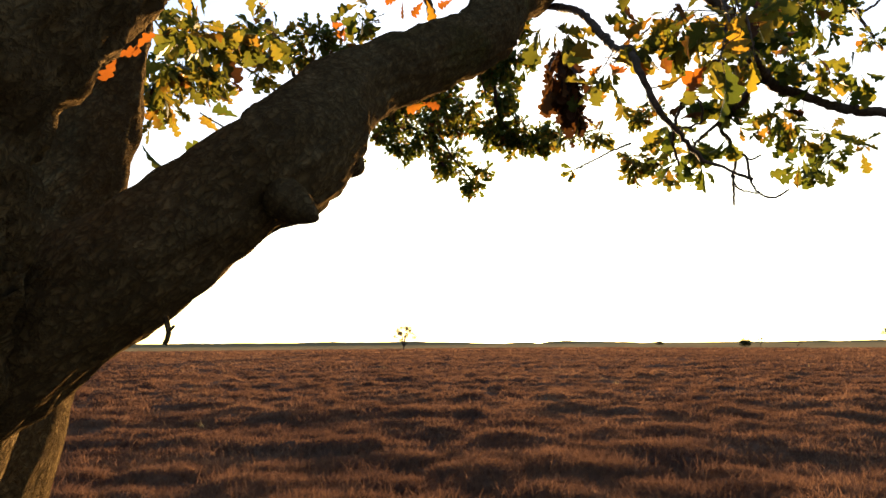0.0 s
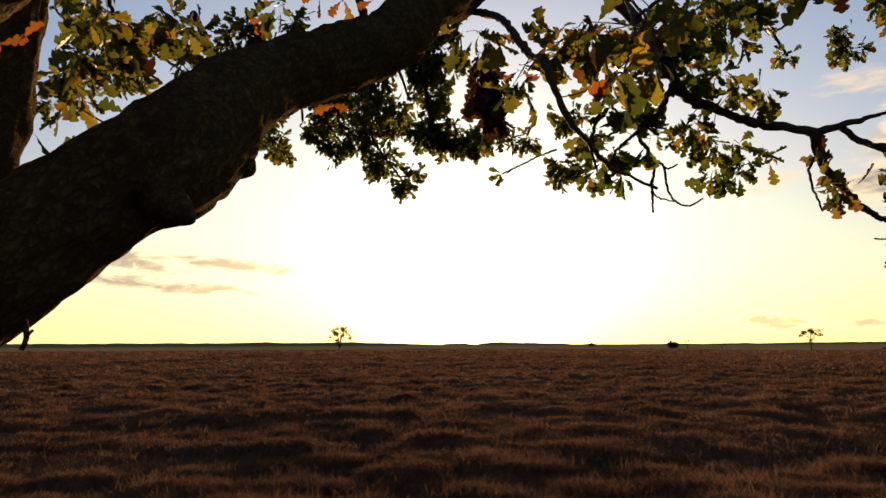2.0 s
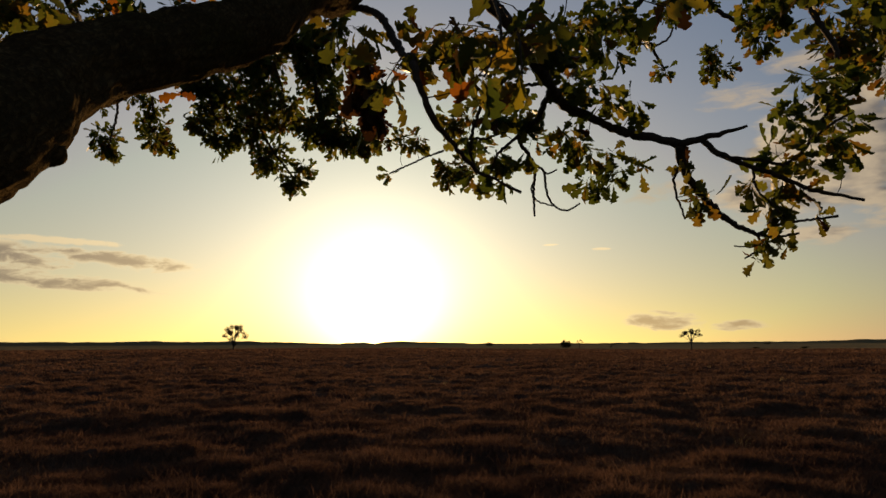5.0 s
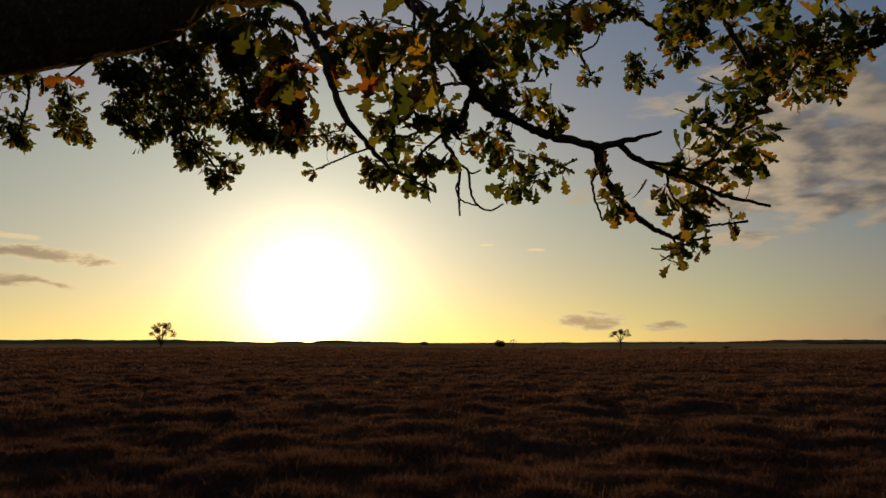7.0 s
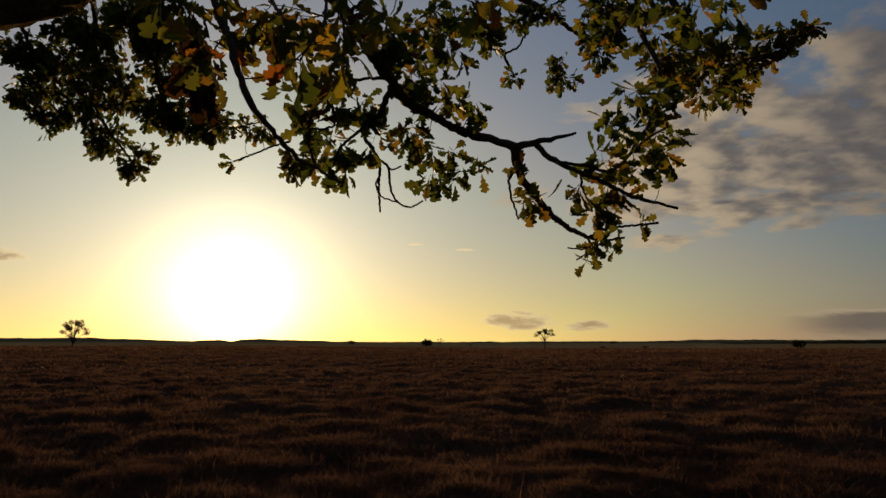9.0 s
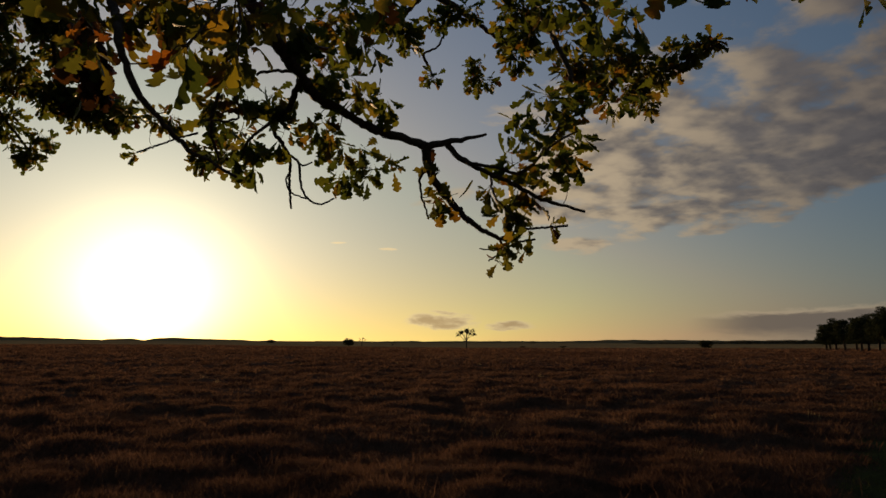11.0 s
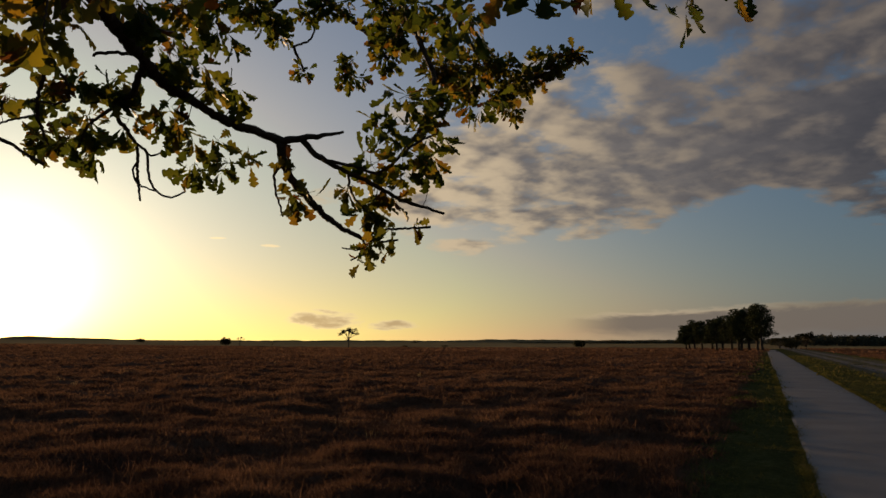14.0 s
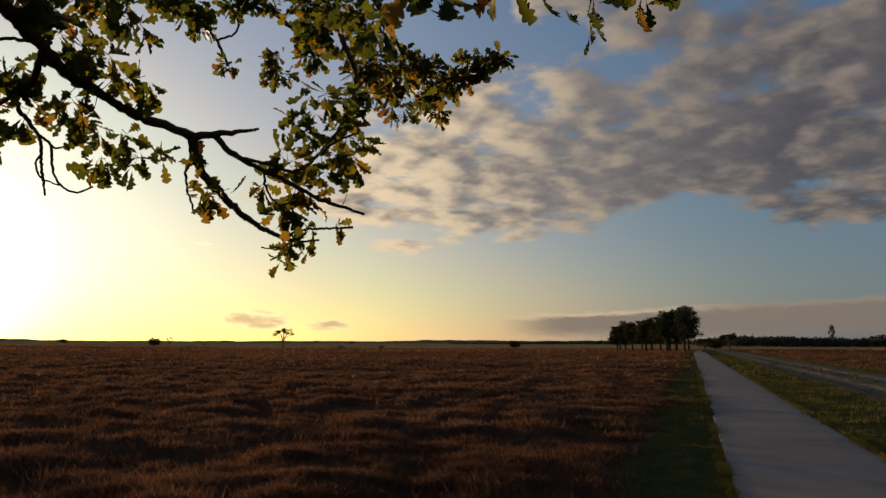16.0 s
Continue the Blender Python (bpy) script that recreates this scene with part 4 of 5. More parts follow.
# single leaves seen close by: tone, tip-ward direction, facing, place of the stalk, length
NEAR_LEAVES = [
    ("yellow", (0.25, 0.0, -1.0), (-0.1, -1.0, -0.1), (0.812, 1.534, 2.398), 0.088), ("yellow", (-0.5, 0.0, -0.8), (0.2, -1.0, 0.2), (0.86, 1.56, 2.43), 0.07),
    ("orange", (-0.75, -0.1, -0.5), (0.3, -1.0, 0.3), (0.748, 1.471, 2.272), 0.062), ("orange", (-0.35, 0.0, -1.0), (-0.4, -1.0, 0.2), (0.735, 1.470, 2.265), 0.060),
    ("yellow", (0.05, 0.0, -1.0), (0.9, -0.5, 0.1), (0.746, 1.470, 2.262), 0.068), ("yellow", (-0.06, 0.0, -1.0), (0.65, -0.8, 0.0), (0.872, 1.574, 2.335), 0.088),
    ("mixed", (0.05, 0.0, -1.0), (0.85, -0.5, 0.0), (0.866, 1.570, 2.345), 0.075), ("green", (-0.08, 0.0, -1.0), (0.93, -0.35, 0.0), (0.764, 1.403, 2.225), 0.095),
    ("green", (0.2, 0.1, -1.0), (0.3, -1.0, 0.1), (0.768, 1.41, 2.255), 0.085), ("orange", (-1.0, 0.1, 0.02), (0.1, -0.5, -0.9), (0.165, 1.339, 2.178), 0.040),
    ("orange", (0.9, 0.0, -0.35), (0.1, -0.8, -0.6), (0.158, 1.339, 2.182), 0.034), ("yellow", (-0.7, 0.0, -0.7), (0.2, -1.0, 0.0), (1.14, 1.262, 2.372), 0.068),
    ("orange", (0.2, 0.0, -1.0), (-0.3, -1.0, 0.1), (1.125, 1.262, 2.365), 0.058), ("yellow", (0.8, 0.0, -0.4), (0.0, -1.0, 0.3), (1.122, 1.262, 2.370), 0.056),
    ("green", (-0.8, 0.0, 0.25), (0.2, -1.0, 0.5), (-0.063, 0.953, 2.036), 0.040), ("green", (-0.7, 0.0, -0.35), (0.1, -1.0, 0.5), (-0.058, 0.863, 1.973), 0.036), ("mixed", (-0.5, 0.1, 0.3), (0.3, -1.0, 0.3), (-0.048, 0.863, 1.985), 0.030),
    ("orange", (-0.3, 0.0, -1.0), (0.3, -1.0, 0.2), (-0.343, 1.065, 2.197), 0.050), ("orange", (0.9, 0.0, 0.2), (0.0, -1.0, 0.3), (-0.348, 1.065, 2.199), 0.050), ("orange", (0.6, 0.0, 0.6), (0.2, -1.0, 0.3), (-0.308, 1.065, 2.207), 0.045),
    ("mixed", (-0.15, 0.0, -1.0), (0.8, -0.6, 0.0), (2.250, 1.084, 2.515), 0.060), ("green", (-0.2, 0.1, -1.0), (0.5, -1.0, 0.0), (2.246, 1.084, 2.475), 0.050),
    ("mixed", (0.3, 0.1, -1.0), (-0.3, -1.0, 0.2), (2.262, 0.940, 2.500), 0.062), ("green", (-0.3, 0.1, -0.9), (0.3, -1.0, 0.2), (2.262, 0.940, 2.505), 0.050),
    ("yellow", (-0.4, 0.0, -0.9), (0.3, -1.0, 0.2), (0.655, 1.70, 2.42), 0.066), ("yellow", (-0.9, 0.0, -0.4), (0.0, -1.0, 0.3), (0.650, 1.70, 2.43), 0.060), ("orange", (0.1, 0.0, -1.0), (0.4, -1.0, 0.0), (0.640, 1.70, 2.40), 0.058),
]
STUBS = [[(0.077, 0.849, 1.897, 0.034), (0.086, 0.859, 1.883, 0.024), (0.092, 0.866, 1.873, 0.012), (0.095, 0.869, 1.869, 0.004)], [(0.101, 0.921, 1.96, 0.036), (0.12, 0.926, 1.948, 0.026), (0.133, 0.93, 1.94, 0.013), (0.138, 0.931, 1.937, 0.005)], [(0.083, 0.767, 1.865, 0.028), (0.11, 0.751, 1.848, 0.019), (0.128, 0.741, 1.837, 0.009), (0.135, 0.737, 1.833, 0.003)], [(0.25, 1.36, 2.285, 0.004), (0.2, 1.35, 2.225, 0.003), (0.163, 1.339, 2.18, 0.002)], [(-0.012, 0.682, 1.722, 0.0032), (-0.001, 0.67, 1.705, 0.0025), (-0.004, 0.668, 1.693, 0.0022)], [(-0.001, 0.669, 1.706, 0.0018), (0.004, 0.672, 1.713, 0.0013)], [(-0.031, 0.84, 1.983, 0.0021), (-0.043, 0.832, 1.99, 0.0014), (-0.056, 0.823, 1.998, 0.0011)], [(0.186, 2.289, 2.641, 0.0053), (0.203, 2.31, 2.595, 0.0042), (0.215, 2.328, 2.552, 0.0035)], [(0.046, 1.539, 2.243, 0.003), (0.046, 1.548, 2.215, 0.0022)]]


def smooth_line(rows, step):
    """Catmull-Rom through (x, y, z, radius) rows, a point about every step metres."""
    p = np.array(rows, float)
    p = np.vstack([2 * p[0] - p[1], p, 2 * p[-1] - p[-2]])
    p[:, 3] = np.maximum(p[:, 3], 0.001)
    out = []
    for i in range(1, len(p) - 2):
        count = max(2, int(np.linalg.norm(p[i + 1, :3] - p[i, :3]) / step))
        for k in range(count):
            t = k / count
            q = 0.5 * ((2 * p[i]) + (p[i + 1] - p[i - 1]) * t + (2 * p[i - 1] - 5 * p[i] + 4 * p[i + 1] - p[i + 2]) * t * t + (3 * p[i] - p[i - 1] - 3 * p[i + 1] + p[i + 2]) * t ** 3)
            out.append(q)
    out.append(p[-2])
    out = np.array(out)
    out[:, 3] = np.maximum(out[:, 3], 0.0008)
    return out


def tube(name, rows, step, sides, rough, mat, knots=0.0, ridges=0.0, wander=0.0, seed=0):
    """A limb: a tapered tube with lumps, and with bark ridges that run along it."""
    line = smooth_line(rows, step)
    if wander:
        for k in range(3):
            wob = np.array([noise.noise(Vector((s * 0.9 * step / wander * 6, k * 7.3, seed * 3.1))) for s in range(len(line))])
            fade = np.minimum(1, np.minimum(np.arange(len(line)), np.arange(len(line))[::-1]) * step / (wander * 6))
            line[:, k] += wob * fade * wander
    verts, faces = [], []
    side = None
    length = 0.0
    for i, q in enumerate(line):
        ahead = Vector(line[min(i + 1, len(line) - 1)][:3]) - Vector(line[max(i - 1, 0)][:3])
        ahead.normalize()
        if side is None:
            side = ahead.cross(Vector((0.3, 0.2, 1))).normalized()
        side = (side - ahead * side.dot(ahead)).normalized()
        up = ahead.cross(side)
        if i:
            length += float(np.linalg.norm(q[:3] - line[i - 1][:3]))
        c, r = Vector(q[:3]), q[3]
        for j in range(sides):
            a = 2 * math.pi * j / sides
            way = side * math.cos(a) + up * math.sin(a)
            here = c + way * r
            bulge = noise.noise(here * 9.0 + Vector((seed, 0, 0))) * rough + noise.noise(here * 28.0) * rough * 0.45
            if knots:
                bulge += max(0.0, noise.noise(here * 5.0 + Vector((seed * 2.0, 4, 1))) - 0.28) * knots
            if ridges:
                lane = noise.noise(Vector((math.cos(a) * r * 55, math.sin(a) * r * 55, length * 9.0 + seed)))
                plate = noise.noise(Vector((math.cos(a) * r * 30, math.sin(a) * r * 30, length * 26.0 + seed)))
                bulge += (0.16 - abs(lane)) * ridges + plate * ridges * 0.5
            verts.append(c + way * (r + bulge))
        if i:
            b = (i - 1) * sides
            for j in range(sides):
                k = (j + 1) % sides
                faces.append((b + j, b + k, b + sides + k, b + sides + j))
    faces.append(tuple(range(sides))[::-1])
    faces.append(tuple(range(len(verts) - sides, len(verts))))
    return mesh_of(name, verts, faces, mat, True)


def leaf_shape(wide, lobes, rows, seed):
    """Vertices and faces of one oak leaf of length 1 along +y: round lobes, folded at the midrib, bent and twisted."""
    rng = random.Random(seed)
    bend, fold, twist = rng.uniform(-0.7, 1.0), rng.uniform(0.12, 0.50), rng.uniform(-0.5, 0.5)
    verts, faces = [], []
    for i in range(rows + 1):
        u = i / rows
        body = min(1.0, 0.10 + 1.5 * u ** 1.15) * (1 - max(0.0, (u - 0.62) / 0.38) ** 2.4) ** 0.5 if u < 1 else 0.0
        left, right = (body * (0.40 + 0.60 * abs(math.sin(math.pi * (lobes * u + s))) ** 0.75) * wide * 0.5 for s in (0.10, 0.28))
        z = bend * (u * u - 0.2 * u) * 0.5
        tw = twist * u
        for x in (-left, 0.0, right):
            verts.append((x * math.cos(tw), u + abs(x) * 0.15, z + abs(x) * fold + x * math.sin(tw) * 0.7))
    for i in range(rows):
        a, b = i * 3, i * 3 + 3
        faces += [(a, a + 1, b + 1, b), (a + 1, a + 2, b + 2, b + 1)]
    k = len(verts)
    verts += [(-0.013, 0.0, 0.0), (0.013, 0.0, 0.0), (0.010, -0.14, 0.03), (-0.010, -0.14, 0.03)]
    faces.append((k, k + 1, k + 2, k + 3))
    return verts, faces


def oak_tree():
    tree = tagged(new("oak_tree"), "oak with low spreading limbs and turning autumn leaves", "tree")
    tree.location = (-0.75, 0.90, 0.0)
    base = Vector(tree.location)

    def local(rows):
        return [(r[0] - base.x, r[1] - base.y, r[2], r[3]) for r in rows]

    trunk = [(-0.78, 0.94, -0.15, 0.46), (-0.77, 0.92, 0.08, 0.36), (-0.76, 0.90, 0.35, 0.29), (-0.75, 0.89, 0.8, 0.26), (-0.70, 0.90, 1.2, 0.24), (-0.58, 0.96, 1.55, 0.21), (-0.53, 1.05, 1.9, 0.15)]
    part("trunk", tube("trunk", local(trunk), 0.035, 56, 0.010, M_BARK, 0.05, 0.014, seed=1), tree, "thick fissured oak trunk")
    low = part("limb", tube("limb", local([(-0.66, 0.90, 1.12, 0.15)] + LIMB_LOW), 0.011, 112, 0.006, M_BARK, 0.030, 0.010, seed=2), tree, "thick low limb with rough bark and knots")
    part("limb", tube("limb", local([(-0.66, 0.92, 1.3, 0.17)] + LIMB_BACK), 0.016, 72, 0.006, M_BARK, 0.03, 0.018, seed=3), tree)
    part("limb", tube("limb", local([(-0.66, 0.86, 1.2, 0.14)] + LIMB_NEAR), 0.010, 128, 0.006, M_BARK, 0.03, 0.024, seed=4), tree)
    # snags and stubs on the low limb
    for rows in STUBS:
        part("stub", tube("stub", local(rows), 0.006, 10, 0.0012, M_BARK, seed=5), tree)
    nodes, branches = [], {}
    for key, rows in BRANCHES.items():
        thick = rows[0][3] > 0.012
        owner = branches.get(TWIG_OF.get(key), tree)
        branches[key] = part("branch" if thick else "twig", tube("branch", local(rows), 0.018 if thick else 0.012, 10 if thick else 7, rows[0][3] * 0.16, M_TWIG, rows[0][3] * 0.5, 0.0, 0.010 if thick else 0.007, seed=len(key)), owner)
        if key not in ("fork_tip", "twig_hook", "twig_loop", "twig_bud"):
            nodes += [(Vector(q[:3]), owner if owner is not tree else branches[key]) for q in smooth_line(local(rows[3:] if key == "side_branch" else rows), 0.05)]

    # added limbs that carry the unseen upper crown
    for turn, reach, up in ((0.4, 2.6, 5.2), (1.5, 2.2, 5.6), (2.6, 3.4, 4.8), (3.6, 3.2, 5.0), (4.6, 3.0, 5.4), (5.5, 2.4, 6.0)):
        tip = (-0.6 + math.cos(turn) * reach, 0.9 + math.sin(turn) * reach, up)
        part("limb", tube("limb", local([(-0.58, 1.1, 2.4, 0.10), (-0.6 + math.cos(turn) * reach * 0.25, 0.95 + math.sin(turn) * reach * 0.25, 3.4, 0.08), (-0.6 + math.cos(turn) * reach * 0.6, 0.9 + math.sin(turn) * reach * 0.6, up * 0.86, 0.05), (*tip, 0.015)]), 0.06, 12, 0.006, M_BARK, 0.03, 0.0, 0.04, seed=9), tree)

    # leaves: rosettes on short shoots
    rng = random.Random(5)
    shapes = [leaf_shape(rng.uniform(0.56, 0.66), rng.choice((4, 4, 3.5)), 25, k) for k in range(8)]
    plain = [leaf_shape(0.7, 3, 7, k) for k in range(8)]
    small = [leaf_shape(rng.uniform(0.58, 0.70), rng.choice((3, 3.5)), 13, 20 + k) for k in range(8)]
    singles = {tone: [mesh_of("leaf", [Vector(p) for p in v], f, LEAF_ONE[tone], True) for v, f in shapes] for tone in LEAF_ONE}
    joined = {tone: ([], []) for tone in LEAF}
    shoots = ([], [])

    def strand(a, b, c, r):
        """A thin curved twig of three sides."""
        k = len(shoots[0])
        way = (c - a).normalized()
        s1 = way.orthogonal().normalized()
        s2 = way.cross(s1)
        for i in range(5):
            t = i / 4
            q = a * (1 - t) ** 2 + b * 2 * t * (1 - t) + c * t * t
            w = r * (1.15 - 0.6 * t)
            shoots[0].extend([q + s1 * w, q - s1 * w * 0.5 + s2 * w * 0.87, q - s1 * w * 0.5 - s2 * w * 0.87])
            if i:
                p = k + i * 3
                shoots[1].extend([(p - 3, p - 2, p + 1, p), (p - 2, p - 1, p + 2, p + 1), (p - 1, p - 3, p, p + 2)])

    for tone, tip, facing, stalk, size in NEAR_LEAVES:
        out = Vector(tip).normalized()
        xa = out.cross(Vector(facing)).normalized()
        m = Matrix((xa, out, xa.cross(out))).transposed().to_4x4()
        m.translation = Vector(stalk) - base
        holder = min(nodes, key=lambda q: (q[0] - m.translation).length)
        if (holder[0] - m.translation).length < 0.16:
            strand(holder[0], (holder[0] + m.translation) * 0.5 + Vector((0, 0, 0.02)), m.translation, 0.0015)
        leaf = part("leaf", singles[tone][rng.randrange(8)], holder[1])
        leaf.matrix_local = m @ Matrix.Diagonal((size, size, size, 1))
    eye_side = Vector((0.6, 0.0, 1.7))
    order = sorted(SPRAYS, key=lambda s: (Vector(s[1][:3]) - eye_side).length)
    made = 0
    for tone, (cx, cy, cz, r, count) in order:
        centre = Vector((cx, cy, cz)) - base
        near_row = min(nodes, key=lambda q: (q[0] - centre).length)
        holder = near_row[1]
        gap = centre - near_row[0]
        if count > 1 and 0.03 < gap.length < 0.20:
            sag = Vector((rng.gauss(0, 0.25), rng.gauss(0, 0.25), rng.gauss(-0.1, 0.25))) * gap.length
            strand(near_row[0], near_row[0] + gap * 0.5 + sag, centre, 0.0020)
        near = (Vector((cx, cy, cz)) - eye_side).length < 2.4
        far = (Vector((cx, cy, cz)) - eye_side).length > 4.05
        hidden = cz > 3.0 + 0.6 * math.hypot(cx - 0.6, cy) or cy < 0
        left = round(count * (1.0 if hidden else 1.7 if near and cx < 0 else 0.95 if near else 9.5 if far else LEAFY))
        while left > 0:
            # a shoot with its rosette
            spot = Vector((rng.gauss(0, 1), rng.gauss(0, 1), rng.gauss(0, 0.85)))
            spot = centre + spot.normalized() * r * (1.0 if hidden else 0.60 if near else 0.80 if far else 0.66) * rng.uniform(0.1, 1.0) ** 0.8
            lean_home = (spot - centre).normalized()
            lean = (lean_home + Vector((rng.gauss(0, 0.5), rng.gauss(0, 0.5), rng.gauss(-0.35, 0.5)))).normalized()
            if count > 1 and not hidden:
                strand(centre, (centre + spot) * 0.5 + Vector((rng.gauss(0, 0.012), rng.gauss(0, 0.012), rng.gauss(0.012, 0.012))), spot, 0.0013)
            first = rng.uniform(0, 6.28)
            ring = lean.orthogonal().normalized()
            ring_b = lean.cross(ring)
            for turn in range(min(left, rng.randint(5, 8))):
                left -= 1
                swing = first + 2.4 * turn + rng.gauss(0, 0.2)
                radial = ring * math.cos(swing) + ring_b * math.sin(swing)
                tilt = radians(rng.uniform(25, 88))
                size = (rng.uniform(0.050, 0.085) if near else rng.uniform(0.058, 0.104)) * (0.78 if far else 0.75 if tone == "orange" else 1.0) * (1.5 if hidden else 0.85 if near and cx < 0 else 1.0)
                out = (lean * math.cos(tilt) + radial * math.sin(tilt) + Vector((rng.gauss(0, 0.18), rng.gauss(0, 0.18), rng.gauss(-0.50, 0.25)))).normalized()
                if tone == "brown":
                    out = (out * 0.45 + Vector((0, 0, -1))).normalized()
                face = lean + Vector((rng.gauss(0, 0.35), rng.gauss(0, 0.35), rng.gauss(0.25, 0.35)))
                xa = out.cross(face).normalized()
                za = xa.cross(out)
                m = Matrix((xa, out, za)).transposed().to_4x4()
                m.translation = spot + out * size * 0.2 + Vector((rng.gauss(0, 0.012), rng.gauss(0, 0.012), rng.gauss(0, 0.012)))
                m = m @ Matrix.Diagonal((size, size, size, 1))
                shape = rng.randrange(8)
                tone_now = tone if rng.random() > 0.07 else rng.choice(("mixed", "green", "green", "brown"))
                if made < 300 and not hidden:
                    leaf = part("leaf", singles[tone_now][shape], holder)
                    leaf.matrix_local = m
                    made += 1
                else:
                    vs, fs = joined[tone_now]
                    k = len(vs)
                    form = plain[shape] if hidden else small[shape] if far else shapes[shape]
                    vs.extend([m @ Vector(p) for p in form[0]])
                    fs.extend([tuple(i + k for i in f) for f in form[1]])
    for tone, (vs, fs) in joined.items():
        if vs:
            ob = part("foliage", mesh_of("foliage", vs, fs, LEAF[tone], True), tree, {"orange": "glowing orange oak leaves", "green": "dark green oak leaves", "mixed": "yellow and orange turning oak leaves", "brown": "withered brown oak leaves"}[tone])
            ob["kind"] = "stuff"
    part("shoot", mesh_of("shoot", shoots[0], shoots[1], M_TWIG), tree)["kind"] = "stuff"
    return tree


TWIG_OF = {"fork_tip": "main_branch", "fork_arm": "main_branch", "fork_arm_b": "main_branch", "low_arm": "main_branch", "twig_long": "main_branch", "twig_hook": "main_branch", "twig_left": "main_branch", "twig_c": "main_branch",
           "twig_loop": "main_branch", "twig_bud": "main_branch", "hang_a": "main_branch", "hang_b": "main_branch", "low_a": "main_branch", "low_b": "main_branch", "low_c": "main_branch", "low_d": "main_branch",
           "leaf_twig": "main_branch", "leaf_twig_b": "main_branch", "leaf_twig_c": "main_branch", "side_bud": "side_branch", "side_c": "side_branch", "side_d": "side_branch", "upper_b": "upper_a", "upper_c": "upper_a", "back_d": "back_a"}
LEAFY = 1.85
# an added crown, out of view above and behind, that shades the low limbs
crown_rng = random.Random(17)
while len(SPRAYS) < 520:
    turn, reach, up = crown_rng.uniform(0, 2 * math.pi), crown_rng.uniform(0, 1) ** 0.5 * 5.2, crown_rng.uniform(3.0, 7.6)
    spot = (-0.6 + math.cos(turn) * reach, 0.9 + math.sin(turn) * reach, up)
    flat = math.hypot(spot[0] - 0.6, spot[1])
    ahead = spot[1] > -0.5 or spot[0] > 0.4
    if ((spot[2] - 1.7) / max(flat, 0.1) > 0.95 or not ahead) and flat + (up - 1.7) > 1.6 and reach < 5.2 * math.sin(math.pi * min(1, 0.22 + 0.1 * up)):
        SPRAYS.append(("green", (*spot, 0.42, 11)))
oak_tree()

# ---- trees far off on the heath ----


def tufts(rng, centre, radii, count, size, vs, fs):
    """Small ragged clumps of leaves inside an ellipsoid."""
    for _ in range(count):
        w = Vector((rng.gauss(0, 1), rng.gauss(0, 1), rng.gauss(0, 1))).normalized() * rng.uniform(0.25, 1.0) ** 0.5
        c = Vector(centre) + Vector((w.x * radii[0], w.y * radii[1], w.z * radii[2]))
        k = len(vs)
        s = size * rng.uniform(0.5, 1.4)
        for _ in range(4):
            vs.append(c + Vector((rng.uniform(-1, 1), rng.uniform(-1, 1), rng.uniform(-0.8, 0.8))) * s)
        fs.extend([(k, k + 1, k + 2), (k, k + 2, k + 3), (k, k + 3, k + 1)])


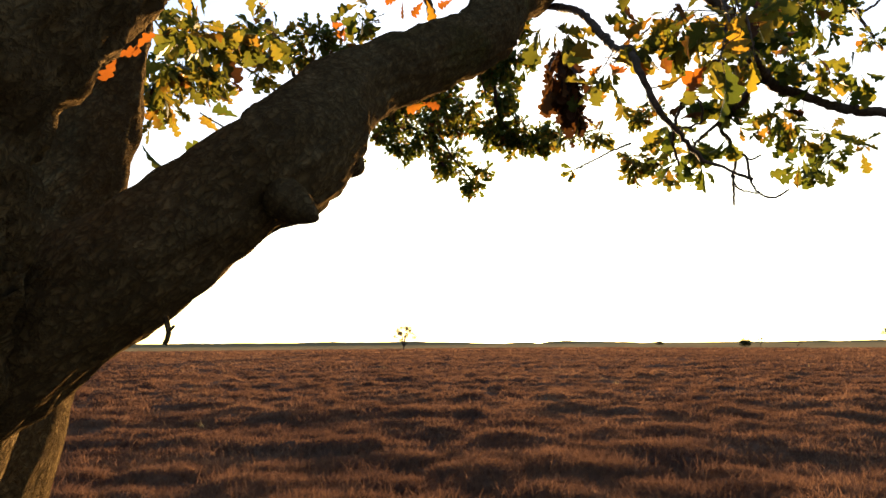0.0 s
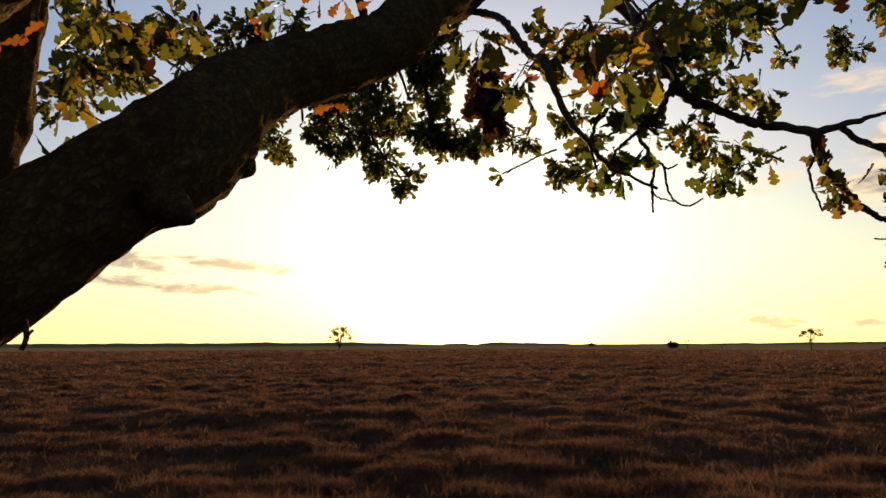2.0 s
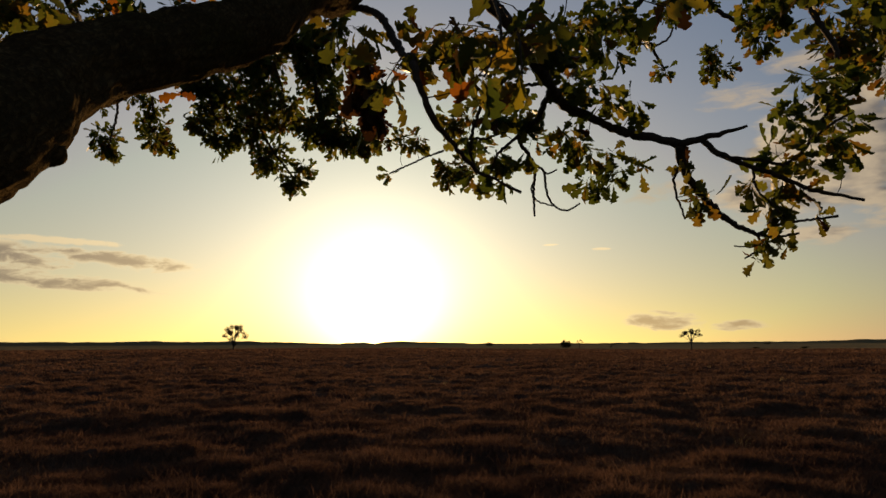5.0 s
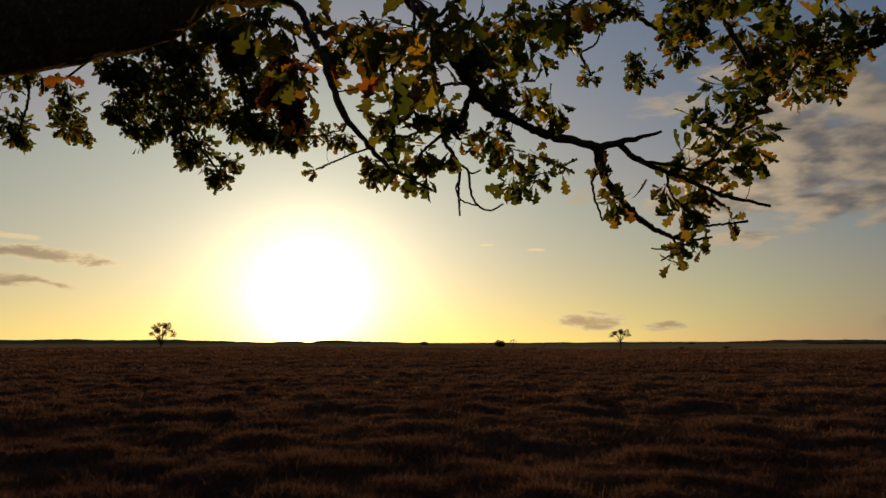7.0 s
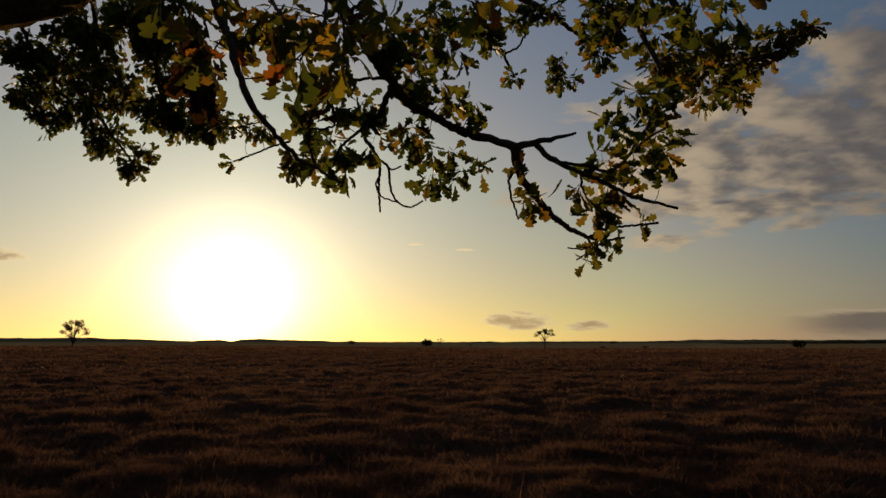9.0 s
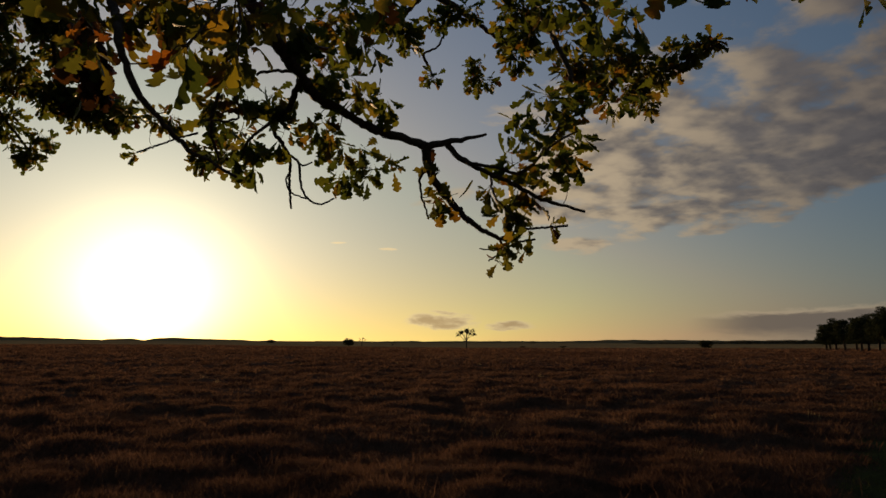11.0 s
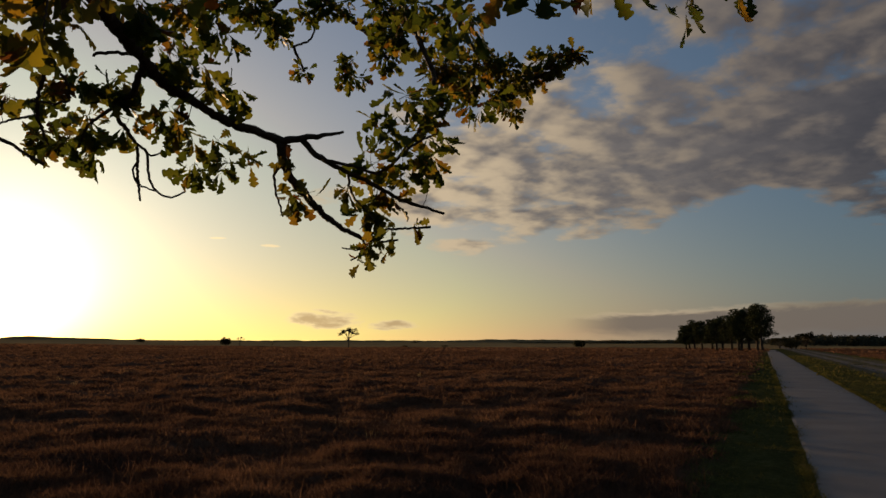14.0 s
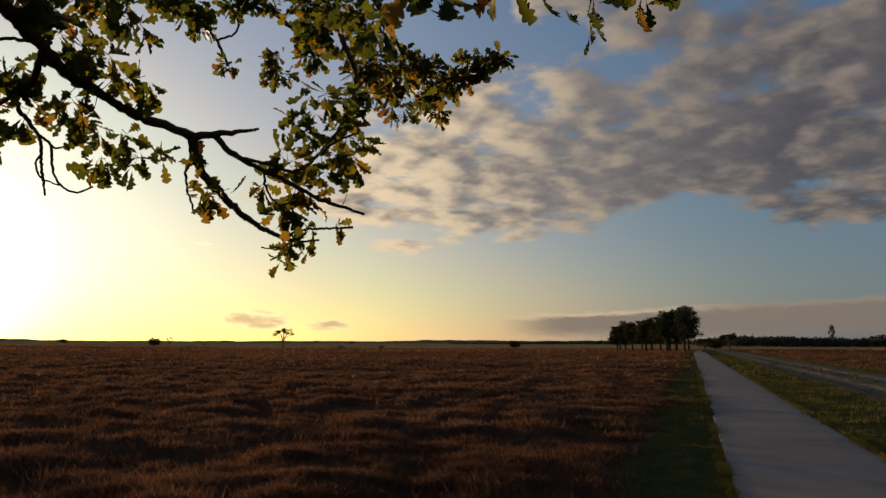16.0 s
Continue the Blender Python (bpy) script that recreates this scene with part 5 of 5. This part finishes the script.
def far_tree(name, label, category, x, y, high, wide, bare, seed, lean=0.0, low=0.25, group="", leaves=None, stems=7, flat=0.0, deep=0.30):
    """A small standing tree: tapered trunk, forking limbs, ragged crown with gaps. bare: how open the crown is; low: where the limbs begin; flat: how far the crown is drawn up into an umbrella."""
    rng = random.Random(seed)
    tree = tagged(new(name), label, category, group)
    tree.location = (x, y, float(height(x, y)) - 0.1)
    r = max(high * 0.026, 0.12)
    fork = high * low
    trunk = [(0, 0, 0, r * 1.5), (lean * fork * 0.4 + rng.gauss(0, 0.015) * high, 0, fork * 0.5, r), (lean * fork, 0, fork * 1.1, r * 0.8), (lean * fork * 1.1, 0, fork * 1.1 + high * 0.12, r * 0.45)]
    part("trunk", tube("trunk", trunk, high * 0.04, 8, r * 0.15, M_TWIG, seed=seed), tree)
    vs, fs = [], []
    middle = lean * high * 0.45
    for k in range(stems):
        a = 2.4 * k + rng.uniform(-0.4, 0.4)
        h0 = fork * rng.uniform(0.75, 1.15)
        reach = wide * 0.5 * math.sqrt((k + 0.5) / stems)
        up = high * (1 - deep * (1 - 0.66 * flat) * (k / stems) ** 1.5 - rng.uniform(0.02, 0.14))
        tip = (middle + math.cos(a) * reach, math.sin(a) * reach, up)
        knee = (lean * h0 + (tip[0] - lean * h0) * (0.42 + 0.15 * flat), tip[1] * (0.42 + 0.15 * flat), h0 + (up - h0) * 0.5)
        part("limb", tube("limb", [(lean * h0, 0, h0, r * 0.55), (*knee, r * 0.36), (*tip, r * 0.12)], high * 0.05, 6, r * 0.08, M_TWIG, 0.0, 0.0, high * 0.006, seed=seed + k), tree)
        for side in range(3):
            b = a + rng.uniform(-1.2, 1.2)
            end = (tip[0] + math.cos(b) * wide * 0.13, tip[1] + math.sin(b) * wide * 0.13, tip[2] + high * rng.uniform(-0.10, 0.06))
            start = tuple(p + (q - p) * rng.uniform(0.45, 0.85) for p, q in zip(knee, tip))
            part("twig", tube("twig", [(*start, r * 0.2), (*((p + q) / 2 for p, q in zip(start, end)), r * 0.14), (*end, r * 0.08)], high * 0.05, 5, r * 0.03, M_TWIG, 0.0, 0.0, high * 0.004, seed=seed + 9 * k + side), tree)
            tufts(rng, end, (wide * 0.10, wide * 0.10, high * 0.055 * (1.3 - flat)), int(46 * (1.1 - bare)), high * 0.024, vs, fs)
        tufts(rng, tip, (wide * 0.12, wide * 0.12, high * 0.07 * (1.2 - flat)), int(60 * (1.1 - bare)), high * 0.024, vs, fs)
    part("crown", mesh_of("crown", vs, fs, leaves or M_SCRUB), tree)
    return tree


def bush(name, label, x, y, high, wide, seed):
    rng = random.Random(seed)
    thing = tagged(new(name), label, "bush")
    thing.location = (x, y, float(height(x, y)) - 0.05)
    vs, fs = [], []
    for k in range(5):
        a = k * 1.3
        stem = [(math.cos(a) * 0.1, math.sin(a) * 0.1, 0, 0.05), (math.cos(a) * wide * 0.15, math.sin(a) * wide * 0.15, high * 0.3, 0.04), (math.cos(a) * wide * 0.3, math.sin(a) * wide * 0.3, high * 0.6, 0.02)]
        part("stem", tube("stem", stem, 0.3, 6, 0.004, M_TWIG, seed=k), thing)
        tufts(rng, (math.cos(a) * wide * 0.22, math.sin(a) * wide * 0.22, high * rng.uniform(0.42, 0.6)), (wide * 0.28, wide * 0.28, high * 0.38), 130, high * 0.09, vs, fs)
    part("crown", mesh_of("crown", vs, fs, M_SCRUB), thing)
    return thing


def at(deg, d):
    return d * math.sin(radians(deg)), d * math.cos(radians(deg))


far_tree("birch_tree", "small round leafy tree standing alone against the low sun", "tree", *at(-11.05, 200), 7.0, 5.6, 0.45, 61, low=0.14, leaves=M_AUTUMN, stems=15, deep=0.50)
far_tree("heath_tree", "sparse flat-topped tree standing alone on the heath", "tree", *at(24.63, 230), 6.4, 5.2, 0.40, 62, -0.04, 0.40, stems=11, flat=0.3)
far_tree("heath_tree", "small bare leaning tree on the heath", "tree", *at(16.17, 300), 3.7, 2.6, 0.75, 63, 0.10, 0.40, stems=6, flat=0.6)
far_tree("heath_tree", "tiny sparse tree far out on heath", "tree", *at(18.6, 320), 2.3, 3.0, 0.5, 64, 0.1, 0.2, stems=6)
bush("round_bush", "dark round bush on the open heath", *at(15.13, 300), 3.5, 4.6, 65)
bush("low_bush", "low dark spreading bush near the skyline", *at(9.0, 520), 3.2, 6.6, 66)
bush("dark_bush", "dark bushy thorn out on the heath", *at(43.0, 260), 3.1, 4.8, 67)
bush("low_bush", "low dark scrub on the pale grassland", *at(29.1, 262), 0.9, 2.6, 68)
bush("low_bush", "low dark scrub on the pale grassland", *at(32.3, 270), 1.0, 3.0, 69)
bush("low_bush", "low dark scrub under the far rise", *at(29.8, 900), 2.6, 11.0, 70)


def pine(x, y, high, wide, seed):
    rng = random.Random(seed)
    tree = tagged(new("pine_tree"), "dark tall pine in a row beside the path", "tree", "pines beside the path")
    tree.location = (x, y, float(height(x, y)) - 0.1)
    r = 0.16 + high * 0.008
    part("trunk", tube("trunk", [(0, 0, 0, r * 1.4), (rng.gauss(0, 0.1), 0, high * 0.3, r), (rng.gauss(0, 0.2), rng.gauss(0, 0.2), high * 0.9, r * 0.3)], 0.8, 8, 0.02, M_TWIG, seed=seed), tree)
    vs, fs = [], []
    for k in range(26):
        h = high * rng.uniform(0.24, 0.96)
        a = rng.uniform(0, 6.3)
        reach = wide * 0.5 * math.sin(math.pi * min(1, 0.18 + 0.80 * h / high)) ** 0.6 * rng.uniform(0.5, 1.15)
        tip = (math.cos(a) * reach, math.sin(a) * reach, h)
        if k < 6:
            part("limb", tube("limb", [(0, 0, h * 0.9, 0.07), (tip[0] * 0.5, tip[1] * 0.5, h * 0.97, 0.05), (*tip, 0.02)], 0.5, 6, 0.008, M_TWIG, seed=k), tree)
        tufts(rng, (tip[0] * 0.75, tip[1] * 0.75, tip[2]), (wide * 0.17, wide * 0.17, high * 0.045), 90, 0.16, vs, fs)
    tufts(rng, (0, 0, high * 0.58), (wide * 0.40, wide * 0.40, high * 0.37), 1500, 0.25, vs, fs)
    part("crown", mesh_of("crown", vs, fs, M_PINE), tree)
    return tree


for k in range(13):
    f = k / 12
    rng = random.Random(70 + k)
    px_, py_ = at(50.9 + 5.6 * f + rng.uniform(-0.2, 0.2), 212 - 34 * f + rng.uniform(-5, 5))
    pine(px_, py_, 7.0 + 4.2 * f + rng.uniform(-0.4, 0.6), 6.3 + rng.uniform(-0.6, 0.8), 80 + k)


def make_woods():
    """The far edge of a wood beyond the path."""
    rng = random.Random(91)
    vs, fs = [], []
    for k in range(620):
        deg = rng.uniform(56.8, 80)
        d = rng.uniform(420, 520) - (deg - 56) * 2
        x, y = at(deg, d)
        h = 3.6 + 2.6 * float(hash_noise(deg * 0.8, 3.0, 92)) + rng.uniform(-0.6, 0.8)
        z = float(height(x, y))
        tufts(rng, (x, y, z + h * 0.5), (2.6, 2.6, h * 0.5), 34, 0.9, vs, fs)
    for k in range(380):
        deg = rng.uniform(38, 57)
        x, y = at(deg, rng.uniform(800, 900))
        tall = (0.8 + rng.uniform(0.6, 2.6)) * float(ease(deg, 36, 54))
        tufts(rng, (x, y, float(height(x, y)) + tall * 0.7), (5, 5, tall), 24, 1.2, vs, fs)
    return tagged(new("woods", mesh_of("woods", vs, fs, M_WOODS)), "dark wood edge on the far side of the heath", "woods", kind="stuff")


make_woods()
far_tree("verge_tree", "small round tree beside the far end of the path", "tree", *at(59.2, 230), 5.0, 4.6, -0.9, 95, low=0.15, stems=10)
far_tree("verge_tree", "small leafy tree beside the far end of the path", "tree", *at(57.5, 215), 3.4, 4.2, -0.9, 96, low=0.15, stems=9)
far_tree("poplar_tree", "slim tree rising above the far wood, its crown paled as by haze", "tree", *at(65.9, 520), 13.5, 3.6, 0.3, 98, low=0.10, leaves=M_HAZED, stems=12, deep=0.75)
bush("verge_bush", "dark bush beside the far end of the path", *at(58.2, 225), 3.0, 5.0, 97)
